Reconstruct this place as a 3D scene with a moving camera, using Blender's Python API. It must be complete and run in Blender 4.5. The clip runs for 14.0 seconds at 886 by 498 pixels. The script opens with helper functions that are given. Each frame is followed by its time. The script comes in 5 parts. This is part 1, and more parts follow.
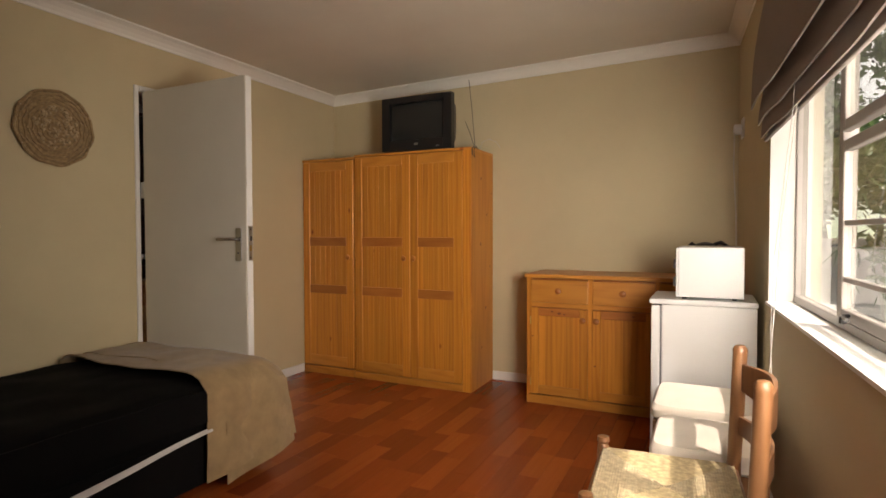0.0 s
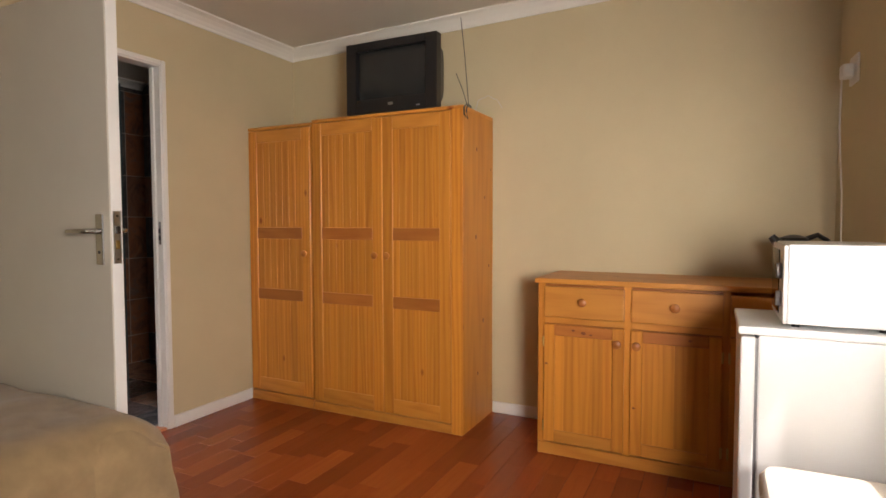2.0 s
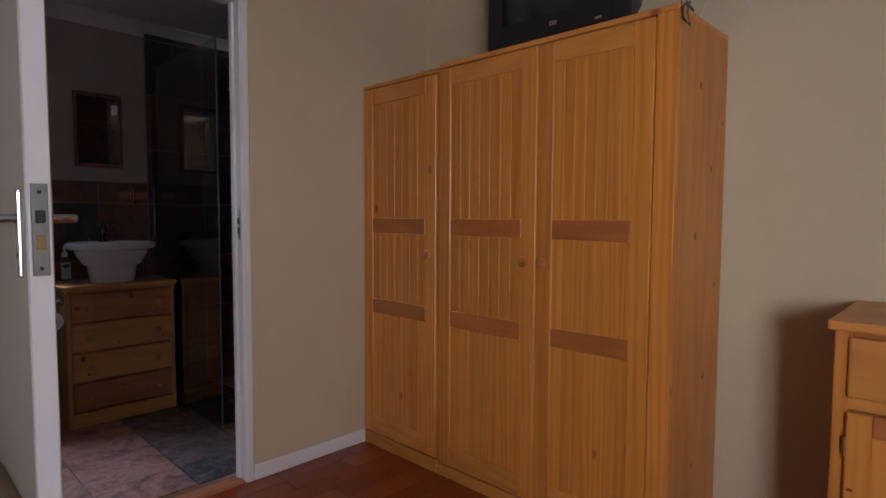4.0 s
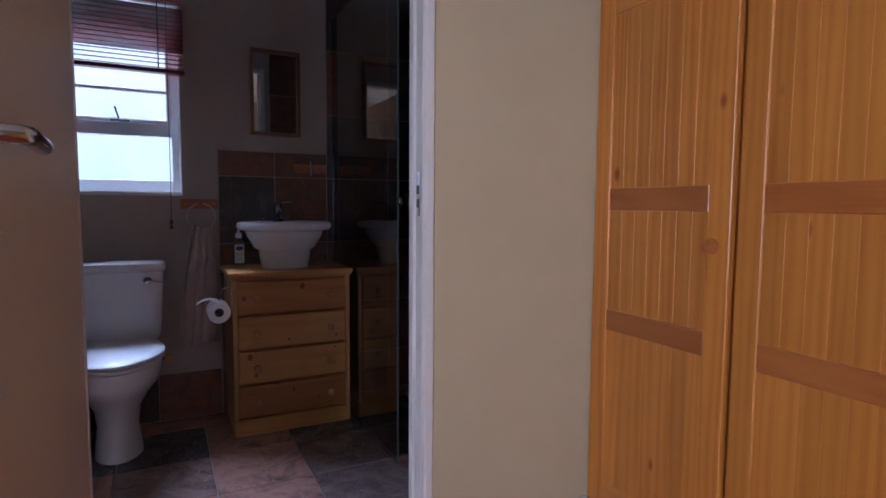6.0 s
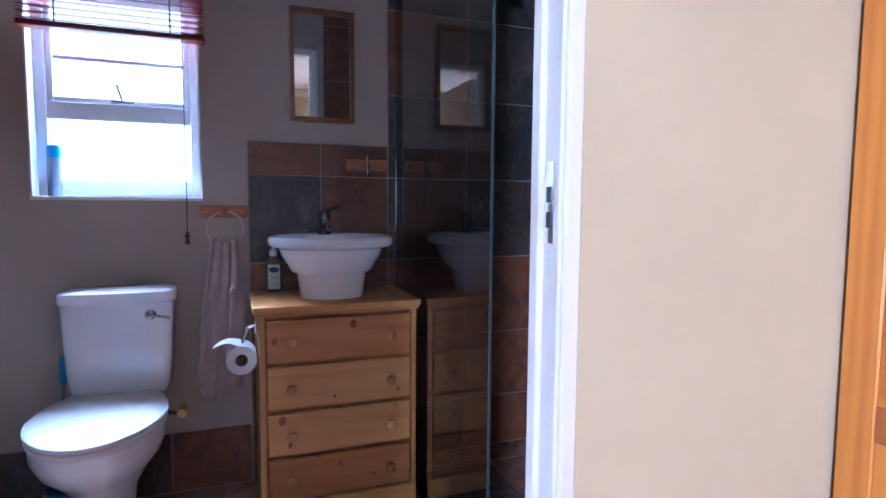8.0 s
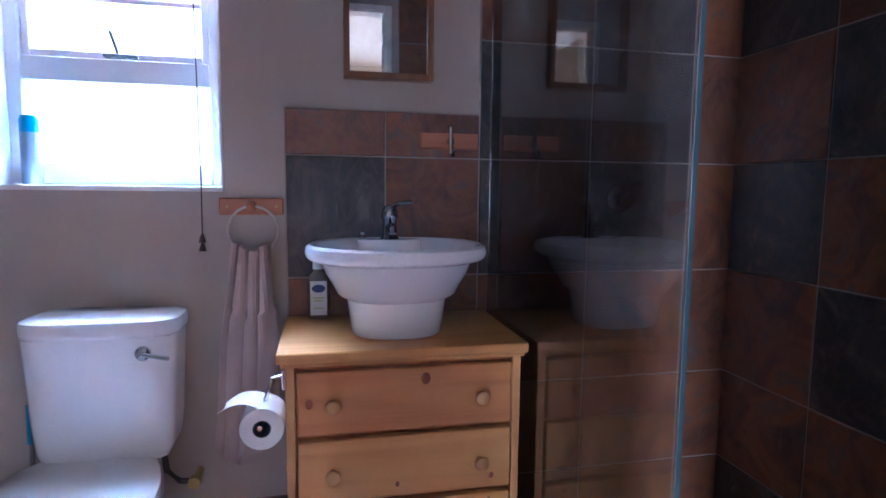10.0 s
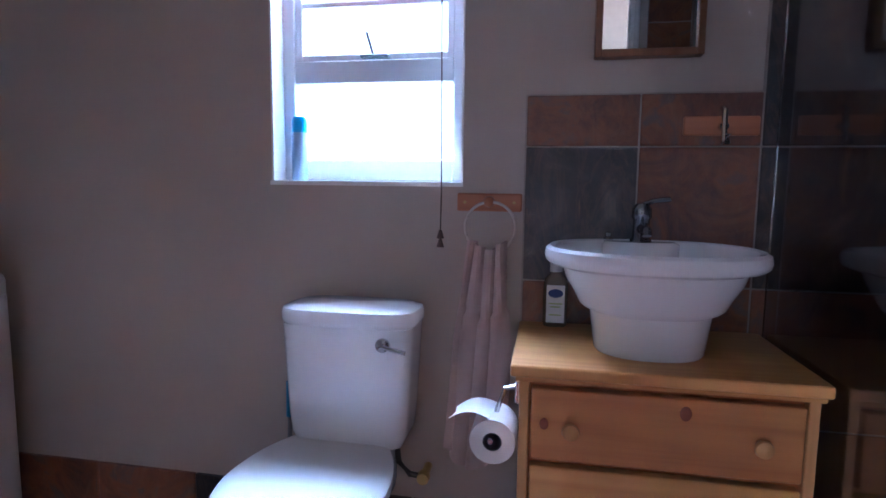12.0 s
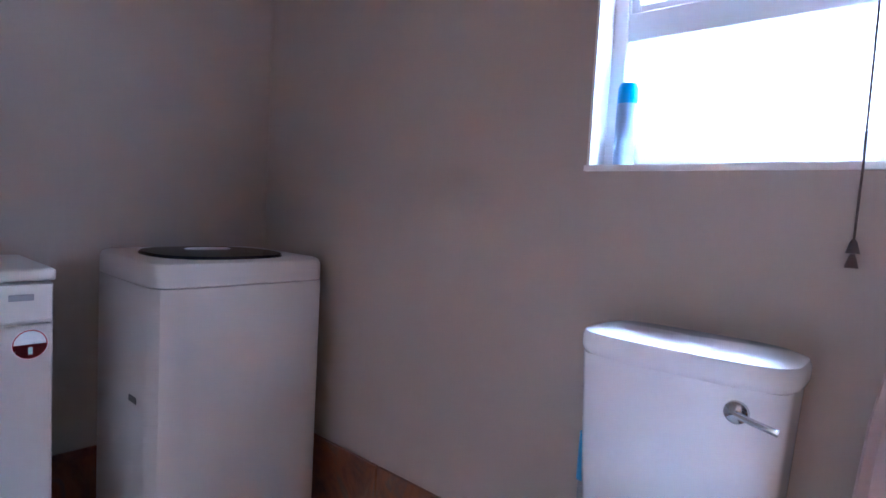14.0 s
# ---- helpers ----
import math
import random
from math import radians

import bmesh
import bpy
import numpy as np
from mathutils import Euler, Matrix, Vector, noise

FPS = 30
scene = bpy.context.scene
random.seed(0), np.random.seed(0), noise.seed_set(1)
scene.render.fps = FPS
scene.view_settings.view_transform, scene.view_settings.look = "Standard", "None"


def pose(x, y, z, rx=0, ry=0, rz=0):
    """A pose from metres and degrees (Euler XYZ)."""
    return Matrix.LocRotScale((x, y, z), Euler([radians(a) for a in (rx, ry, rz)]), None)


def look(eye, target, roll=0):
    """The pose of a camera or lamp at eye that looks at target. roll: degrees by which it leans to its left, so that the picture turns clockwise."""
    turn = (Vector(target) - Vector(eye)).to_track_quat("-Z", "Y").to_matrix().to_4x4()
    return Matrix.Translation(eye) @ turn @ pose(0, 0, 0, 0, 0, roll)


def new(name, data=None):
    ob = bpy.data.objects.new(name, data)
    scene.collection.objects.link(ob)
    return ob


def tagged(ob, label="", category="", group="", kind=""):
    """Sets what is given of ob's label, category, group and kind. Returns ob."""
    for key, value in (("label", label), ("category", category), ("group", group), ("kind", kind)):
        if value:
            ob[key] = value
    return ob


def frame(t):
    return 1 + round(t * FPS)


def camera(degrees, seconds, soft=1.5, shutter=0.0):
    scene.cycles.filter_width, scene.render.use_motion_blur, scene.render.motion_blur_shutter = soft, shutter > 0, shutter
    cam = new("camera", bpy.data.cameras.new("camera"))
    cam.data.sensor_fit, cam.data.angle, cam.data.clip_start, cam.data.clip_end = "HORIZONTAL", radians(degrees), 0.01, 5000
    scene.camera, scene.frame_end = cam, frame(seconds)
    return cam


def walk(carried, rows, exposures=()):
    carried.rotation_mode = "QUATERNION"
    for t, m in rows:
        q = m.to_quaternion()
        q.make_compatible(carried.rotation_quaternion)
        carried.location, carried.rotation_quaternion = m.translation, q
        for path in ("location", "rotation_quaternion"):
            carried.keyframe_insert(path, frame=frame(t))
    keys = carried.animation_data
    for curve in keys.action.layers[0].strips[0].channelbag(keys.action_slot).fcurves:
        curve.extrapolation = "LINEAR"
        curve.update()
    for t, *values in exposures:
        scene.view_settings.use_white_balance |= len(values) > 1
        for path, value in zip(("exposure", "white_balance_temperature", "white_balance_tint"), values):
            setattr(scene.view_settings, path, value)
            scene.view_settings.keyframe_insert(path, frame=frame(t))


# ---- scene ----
cam = camera(77.0, 14.0, soft=1.6)
PATH = [
    (0, (0.658, 0.314, 1.189), (-0.211, 2.115, 1.13), -0.1),
    (0.5, (0.613, 0.564, 1.194), (-0.259, 2.362, 1.132), -0.1),
    (1, (0.536, 0.79, 1.177), (-0.336, 2.588, 1.103), -0.1),
    (1.5, (0.417, 1.058, 1.19), (-0.455, 2.856, 1.102), -0.1),
    (2, (0.308, 1.32, 1.184), (-0.574, 3.113, 1.088), -0.1),
    (2.2, (0.265, 1.446, 1.193), (-0.625, 3.234, 1.093), -0.2),
    (4.3, (-0.336, 2.442, 1.148), (-1.835, 3.76, 1.014), 0.2),
    (4.5, (-0.401, 2.502, 1.128), (-1.965, 3.74, 0.983), 0.1),
    (5, (-0.584, 2.605, 1.063), (-2.237, 3.721, 0.914), 0.3),
    (5.5, (-0.794, 2.699, 1.082), (-2.517, 3.7, 0.924), 0.3),
    (6, (-1.02, 2.765, 1.093), (-2.8, 3.664, 0.936), 0.4),
    (6.5, (-1.198, 2.82, 1.093), (-3.03, 3.607, 0.933), 0.5),
    (7, (-1.367, 2.863, 1.115), (-3.217, 3.606, 0.955), 0.7),
    (7.2, (-1.443, 2.894, 1.112), (-3.299, 3.621, 0.954), 0.6),
    (9.5, (-2.277, 3.064, 1.138), (-4.18, 3.646, 0.947), 0.8),
    (10, (-2.415, 3.122, 1.134), (-4.36, 3.538, 0.931), 0.6),
    (10.5, (-2.484, 3.145, 1.124), (-4.465, 3.329, 0.919), 0.5),
    (11, (-2.503, 3.158, 1.109), (-4.492, 3.128, 0.908), 0.4),
    (11.5, (-2.516, 3.142, 1.122), (-4.495, 2.949, 0.908), 0.4),
    (12, (-2.561, 3.078, 1.125), (-4.515, 2.715, 0.908), 0.7),
    (12.5, (-2.645, 3.019, 1.117), (-4.543, 2.427, 0.905), 0.7),
    (13, (-2.721, 2.941, 1.11), (-4.529, 2.114, 0.898), 1.0),
    (13.5, (-2.806, 2.909, 1.064), (-4.484, 1.831, 0.904), 1.8),
    (14, (-2.897, 2.902, 1.025), (-4.395, 1.584, 0.891), 3.2),
]
EXPOSURES = [(0, -0.12, 7000, 17), (1, 0.05, 6900, 17), (2.2, 0.33, 6400, 17), (4.3, -0.65, 5350, 26), (5.5, -0.35, 5100, 27), (7.2, 0.98, 4550, 22), (9.5, 2.22, 4350, 22), (10.5, 2.0, 4400, 20), (11.5, 1.8, 4430, 20), (12.5, 1.6, 4480, 20), (13.2, 1.9, 4500, 19), (14, 2.35, 4530, 19)]
walk(cam, [(t, look(eye, target, roll)) for t, eye, target, roll in PATH], EXPOSURES)

# ---- plan, metres ----
XL, XR, YS, YB, HC = -2.495, 0.87, -1.3, 4.54, 2.425          # bedroom
XW, XE, BS, BN, HB, FB = -4.01, -2.575, 1.04, 4.43, 2.33, 0.03  # bathroom
HE = 2.505                                                     # ceiling along the window wall, which rises from HC
DY0, DY1, DH = 2.585, 3.44, 2.05                             # doorway
WY0, WY1, WZ0, WZ1 = 0.75, 3.20, 0.872, 2.12                  # bedroom window
BY0, BY1, BZ0, BZ1 = 2.325, 2.86, 1.135, 2.02                # bathroom window

# ---- world and light ----
world = bpy.data.worlds.new("sky")
scene.world = world
world.use_nodes = True
wn = world.node_tree.nodes
sky = wn.new("ShaderNodeTexSky")
sky.sky_type, sky.sun_disc = "NISHITA", False
sky.sun_elevation, sky.sun_rotation = radians(64), radians(109)
sky.air_density, sky.dust_density = 1.0, 2.0
wn["Background"].inputs["Strength"].default_value = 0.10
world.node_tree.links.new(sky.outputs[0], wn["Background"].inputs["Color"])

sun = new("sun", bpy.data.lights.new("sun", "SUN"))
sun.data.energy, sun.data.angle, sun.data.color = 5.0, radians(0.6), (1.0, 0.95, 0.86)
sun.matrix_world = look((0.85 + 2.0, 1.9 - 0.7, 0.6 + 4.3), (0.85, 1.9, 0.6))


def window_light(name, place, target, wide, high, watts, colour, spread=180):
    lamp = new(name, bpy.data.lights.new(name, "AREA"))
    lamp.data.shape, lamp.data.size, lamp.data.size_y = "RECTANGLE", wide, high
    lamp.data.energy, lamp.data.color = watts, colour
    lamp.data.spread = radians(spread)
    lamp.matrix_world = look(place, target)
    return lamp


window_light("daylight_bedroom", (1.18, 1.13, 1.25), (-0.70, 4.60, 1.30), 0.6, 0.85, 44, (1.0, 0.94, 0.83), 124)
window_light("daylight_bedroom_side", (1.12, 1.30, 1.40), (-2.6, 3.9, 0.35), 0.7, 0.95, 3.0, (1.0, 0.95, 0.88), 95)
window_light("daylight_bathroom", (-4.95, 2.58, 2.60), (-3.30, 2.80, 0.45), 1.2, 0.9, 250, (0.80, 0.89, 1.0))


# ---- materials ----
def mat(name, rough=0.6, metal=0.0, coat=0.0):
    m = bpy.data.materials.new(name)
    m.use_nodes = True
    b = m.node_tree.nodes["Principled BSDF"]
    b.inputs["Roughness"].default_value, b.inputs["Metallic"].default_value = rough, metal
    b.inputs["Coat Weight"].default_value = coat
    return m, m.node_tree.nodes, m.node_tree.links, b


def nd(nodes, kind, **values):
    n = nodes.new("ShaderNode" + kind)
    for key, value in values.items():
        n.inputs[key.replace("_", " ")].default_value = value
    return n


def coords(nodes, links, scale, shift=0.0):
    """Object coordinates, scaled, moved by each object's own random number."""
    tc, mp = nodes.new("ShaderNodeTexCoord"), nodes.new("ShaderNodeMapping")
    mp.inputs["Scale"].default_value = scale
    links.new(tc.outputs["Object"], mp.inputs["Vector"])
    if shift:
        oi, mul = nodes.new("ShaderNodeObjectInfo"), nodes.new("ShaderNodeMath")
        mul.operation, mul.inputs[1].default_value = "MULTIPLY", shift
        links.new(oi.outputs["Random"], mul.inputs[0])
        links.new(mul.outputs[0], mp.inputs["Location"])
    return mp.outputs[0]


def ramp(nodes, links, value, stops):
    r = nodes.new("ShaderNodeValToRGB")
    while len(r.color_ramp.elements) < len(stops):
        r.color_ramp.elements.new(0.5)
    for e, (p, c) in zip(r.color_ramp.elements, stops):
        e.position, e.color = p, (*c, 1)
    links.new(value, r.inputs[0])
    return r.outputs[0]


def bump(nodes, links, b, height, strength, distance=0.01):
    bp = nd(nodes, "Bump", Strength=strength, Distance=distance)
    links.new(height, bp.inputs["Height"])
    links.new(bp.outputs[0], b.inputs["Normal"])


def shade(c, k):
    return tuple(min(1.0, v * k) for v in c)


def paint(name, colour, rough=0.7, grain=140.0, relief=0.12, stain=0.10, metal=0.0):
    """Paint, plaster, plastic or enamel: faint large stains over fine relief."""
    m, n, l, b = mat(name, rough, metal)
    v = coords(n, l, (1, 1, 1))
    big = nd(n, "TexNoise", Scale=1.7, Detail=5.0, Roughness=0.6)
    fine = nd(n, "TexNoise", Scale=grain, Detail=3.0)
    l.new(v, big.inputs["Vector"]), l.new(v, fine.inputs["Vector"])
    c = ramp(n, l, big.outputs["Fac"], [(0.3, shade(colour, 1 - stain)), (0.7, shade(colour, 1 + stain * 0.5))])
    l.new(c, b.inputs["Base Color"])
    if relief:
        bump(n, l, b, fine.outputs["Fac"], relief, 0.004)
    return m


def wood(name, light, dark, axis=2, rough=0.42, size=1.0, knots=True, coat=0.15, knot=0.075):
    """Softwood with grain along one axis, and knots."""
    m, n, l, b = mat(name, rough, 0.0, coat)
    b.inputs["Coat Roughness"].default_value = 0.25
    sc = [9.0 * size] * 3
    sc[axis] = 0.7 * size
    v = coords(n, l, sc, 37.0)
    wob = nd(n, "TexNoise", Scale=1.0, Detail=4.0, Roughness=0.55, Distortion=1.2)
    l.new(v, wob.inputs["Vector"])
    wave = nd(n, "TexWave", Scale=1.1, Distortion=16.0, Detail=2.0, Detail_Scale=0.7)
    l.new(v, wave.inputs["Vector"])
    sc2 = [150.0 * size] * 3
    sc2[axis] = 3.0 * size
    fine = nd(n, "TexNoise", Scale=1.0, Detail=3.0)
    l.new(coords(n, l, sc2, 11.0), fine.inputs["Vector"])
    mixa = n.new("ShaderNodeMath")
    mixa.operation = "ADD"
    half = n.new("ShaderNodeMath")
    half.operation, half.inputs[1].default_value = "MULTIPLY", 0.24
    l.new(wave.outputs["Fac"], half.inputs[0])
    l.new(half.outputs[0], mixa.inputs[0])
    half2 = n.new("ShaderNodeMath")
    half2.operation, half2.inputs[1].default_value = "MULTIPLY", 0.80
    l.new(wob.outputs["Fac"], half2.inputs[0])
    l.new(half2.outputs[0], mixa.inputs[1])
    mixb = n.new("ShaderNodeMath")
    mixb.operation = "MULTIPLY_ADD"
    mixb.inputs[1].default_value = 0.25
    l.new(fine.outputs["Fac"], mixb.inputs[0])
    l.new(mixa.outputs[0], mixb.inputs[2])
    c = ramp(n, l, mixb.outputs[0], [(0.39, light), (0.66, tuple(a * 0.68 + d * 0.32 for a, d in zip(light, dark))), (1.02, dark)])
    oi = n.new("ShaderNodeObjectInfo")
    hsv = nd(n, "HueSaturation", Saturation=1.0)
    mr = nd(n, "MapRange", To_Min=0.87, To_Max=1.10)
    l.new(oi.outputs["Random"], mr.inputs["Value"])
    l.new(mr.outputs[0], hsv.inputs["Value"])
    l.new(c, hsv.inputs["Color"])
    out = hsv.outputs[0]
    if knots:
        sk = [5.0 * size] * 3
        sk[axis] = 2.6 * size
        vor = nd(n, "TexVoronoi", Scale=1.0)
        l.new(coords(n, l, sk, 23.0), vor.inputs["Vector"])
        kn = ramp(n, l, vor.outputs["Distance"], [(knot * 0.45, (1, 1, 1)), (knot, (0, 0, 0))])
        mx = n.new("ShaderNodeMix")
        mx.data_type = "RGBA"
        l.new(kn, mx.inputs[0])
        l.new(out, mx.inputs[6])
        mx.inputs[7].default_value = (dark[0] * 0.62, dark[1] * 0.42, dark[2] * 0.5, 1)
        out = mx.outputs[2]
    l.new(out, b.inputs["Base Color"])
    bump(n, l, b, mixb.outputs[0], 0.10, 0.003)
    return m


def slate(name, wall=False, mood=None, lift=1.0):
    """Riven slate: rust, brown and blue-grey, one mood to a tile."""
    m, n, l, b = mat(name, 0.33 if wall else 0.22)
    v = coords(n, l, (1, 1, 1), 19.0)
    cloud = nd(n, "TexNoise", Scale=5.0, Detail=8.0, Roughness=0.65, Distortion=1.5)
    fine = nd(n, "TexNoise", Scale=38.0, Detail=6.0, Roughness=0.7)
    l.new(v, cloud.inputs["Vector"]), l.new(v, fine.inputs["Vector"])
    rust = ramp(n, l, cloud.outputs["Fac"], [(0.30, (0.055, 0.034, 0.033)), (0.43, (0.15, 0.058, 0.034)), (0.55, (0.235, 0.088, 0.036)), (0.64, (0.13, 0.085, 0.070)), (0.75, (0.30, 0.165, 0.065))])
    grey = ramp(n, l, cloud.outputs["Fac"], [(0.32, (0.020, 0.022, 0.027)), (0.52, (0.042, 0.044, 0.048)), (0.62, (0.075, 0.070, 0.066)), (0.74, (0.17, 0.14, 0.115))])
    oi = n.new("ShaderNodeObjectInfo")
    pick = ramp(n, l, oi.outputs["Random"], [(0.60, (0, 0, 0)), (0.68, (1, 1, 1))] if mood is None else [(0.0, (mood,) * 3), (1.0, (mood,) * 3)])
    mx = n.new("ShaderNodeMix")
    mx.data_type = "RGBA"
    l.new(pick, mx.inputs[0]), l.new(rust, mx.inputs[6]), l.new(grey, mx.inputs[7])
    streak = nd(n, "TexNoise", Scale=4.5, Detail=5.0, Roughness=0.6, Distortion=3.0)
    l.new(coords(n, l, (1.0, 1.6, 0.6), 43.0), streak.inputs["Vector"])
    vein = ramp(n, l, streak.outputs["Fac"], [(0.42, (0, 0, 0)), (0.50, (0.16, 0.16, 0.16)), (0.53, (0, 0, 0)), (0.58, (0.0, 0.0, 0.0)), (0.72, (0.55, 0.55, 0.55))])
    vm = n.new("ShaderNodeMix")
    vm.data_type = "RGBA"
    l.new(vein, vm.inputs[0]), l.new(mx.outputs[2], vm.inputs[6])
    vm.inputs[7].default_value = (0.24, 0.15, 0.085, 1)
    hsv = nd(n, "HueSaturation", Value=lift, Saturation=1.0 if wall else 0.72)
    l.new(vm.outputs[2], hsv.inputs["Color"])
    l.new(hsv.outputs[0], b.inputs["Base Color"])
    bump(n, l, b, fine.outputs["Fac"], 0.22, 0.005)
    return m


def laminate(name):
    """Reddish strip laminate, one tone to a strip."""
    m, n, l, b = mat(name, 0.26)
    v = coords(n, l, (60, 2.2, 60), 31.0)
    g = nd(n, "TexNoise", Scale=1.0, Detail=5.0, Roughness=0.6, Distortion=0.6)
    l.new(v, g.inputs["Vector"])
    add = n.new("ShaderNodeMath")
    add.operation, add.inputs[1].default_value = "MULTIPLY_ADD", 0.30
    oi, geo, su = n.new("ShaderNodeObjectInfo"), n.new("ShaderNodeNewGeometry"), n.new("ShaderNodeMath")
    su.operation = "ADD"
    l.new(oi.outputs["Random"], su.inputs[0]), l.new(geo.outputs["Random Per Island"], su.inputs[1])
    fr = n.new("ShaderNodeMath")
    fr.operation = "FRACT"
    l.new(su.outputs[0], fr.inputs[0])
    sc = n.new("ShaderNodeMath")
    sc.operation, sc.inputs[1].default_value = "MULTIPLY", 0.50
    l.new(fr.outputs[0], sc.inputs[0])
    l.new(g.outputs["Fac"], add.inputs[0]), l.new(sc.outputs[0], add.inputs[2])
    c = ramp(n, l, add.outputs[0], [(0.08, (0.19, 0.034, 0.010)), (0.45, (0.28, 0.054, 0.013)), (0.75, (0.36, 0.086, 0.020)), (0.95, (0.43, 0.13, 0.036))])
    l.new(c, b.inputs["Base Color"])
    bump(n, l, b, g.outputs["Fac"], 0.04, 0.002)
    return m


def cloth(name, colour, rough=0.95, weave=420.0, folds=9.0, stain=0.18, sheen=0.25):
    m, n, l, b = mat(name, rough)
    b.inputs["Sheen Weight"].default_value, b.inputs["Specular IOR Level"].default_value = sheen, 0.15
    v = coords(n, l, (1, 1, 1), 3.0)
    big = nd(n, "TexNoise", Scale=folds, Detail=4.0)
    fine = nd(n, "TexNoise", Scale=weave, Detail=2.0)
    l.new(v, big.inputs["Vector"]), l.new(v, fine.inputs["Vector"])
    c = ramp(n, l, big.outputs["Fac"], [(0.3, shade(colour, 1 - stain)), (0.7, shade(colour, 1 + stain * 0.6))])
    l.new(c, b.inputs["Base Color"])
    bump(n, l, b, fine.outputs["Fac"], 0.3, 0.003)
    return m


def metal(name, colour=(0.62, 0.62, 0.63), rough=0.16):
    m, n, l, b = mat(name, rough, 1.0)
    v = coords(n, l, (1, 1, 1))
    f = nd(n, "TexNoise", Scale=30.0, Detail=3.0)
    l.new(v, f.inputs["Vector"])
    c = ramp(n, l, f.outputs["Fac"], [(0.3, shade(colour, 0.86)), (0.7, colour)])
    l.new(c, b.inputs["Base Color"])
    return m


def glass(name, tint=(0.93, 0.96, 0.95), rough=0.0, ior=1.5):
    m, n, l, b = mat(name, rough)
    b.inputs["Base Color"].default_value = (*tint, 1)
    b.inputs["Transmission Weight"].default_value = 1.0
    b.inputs["IOR"].default_value = ior
    return m


def leaf_mat(name, light, dark):
    m, n, l, b = mat(name, 0.5)
    geo = n.new("ShaderNodeNewGeometry")
    c = ramp(n, l, geo.outputs["Random Per Island"], [(0.0, dark), (1.0, light)])
    l.new(c, b.inputs["Base Color"])
    return m


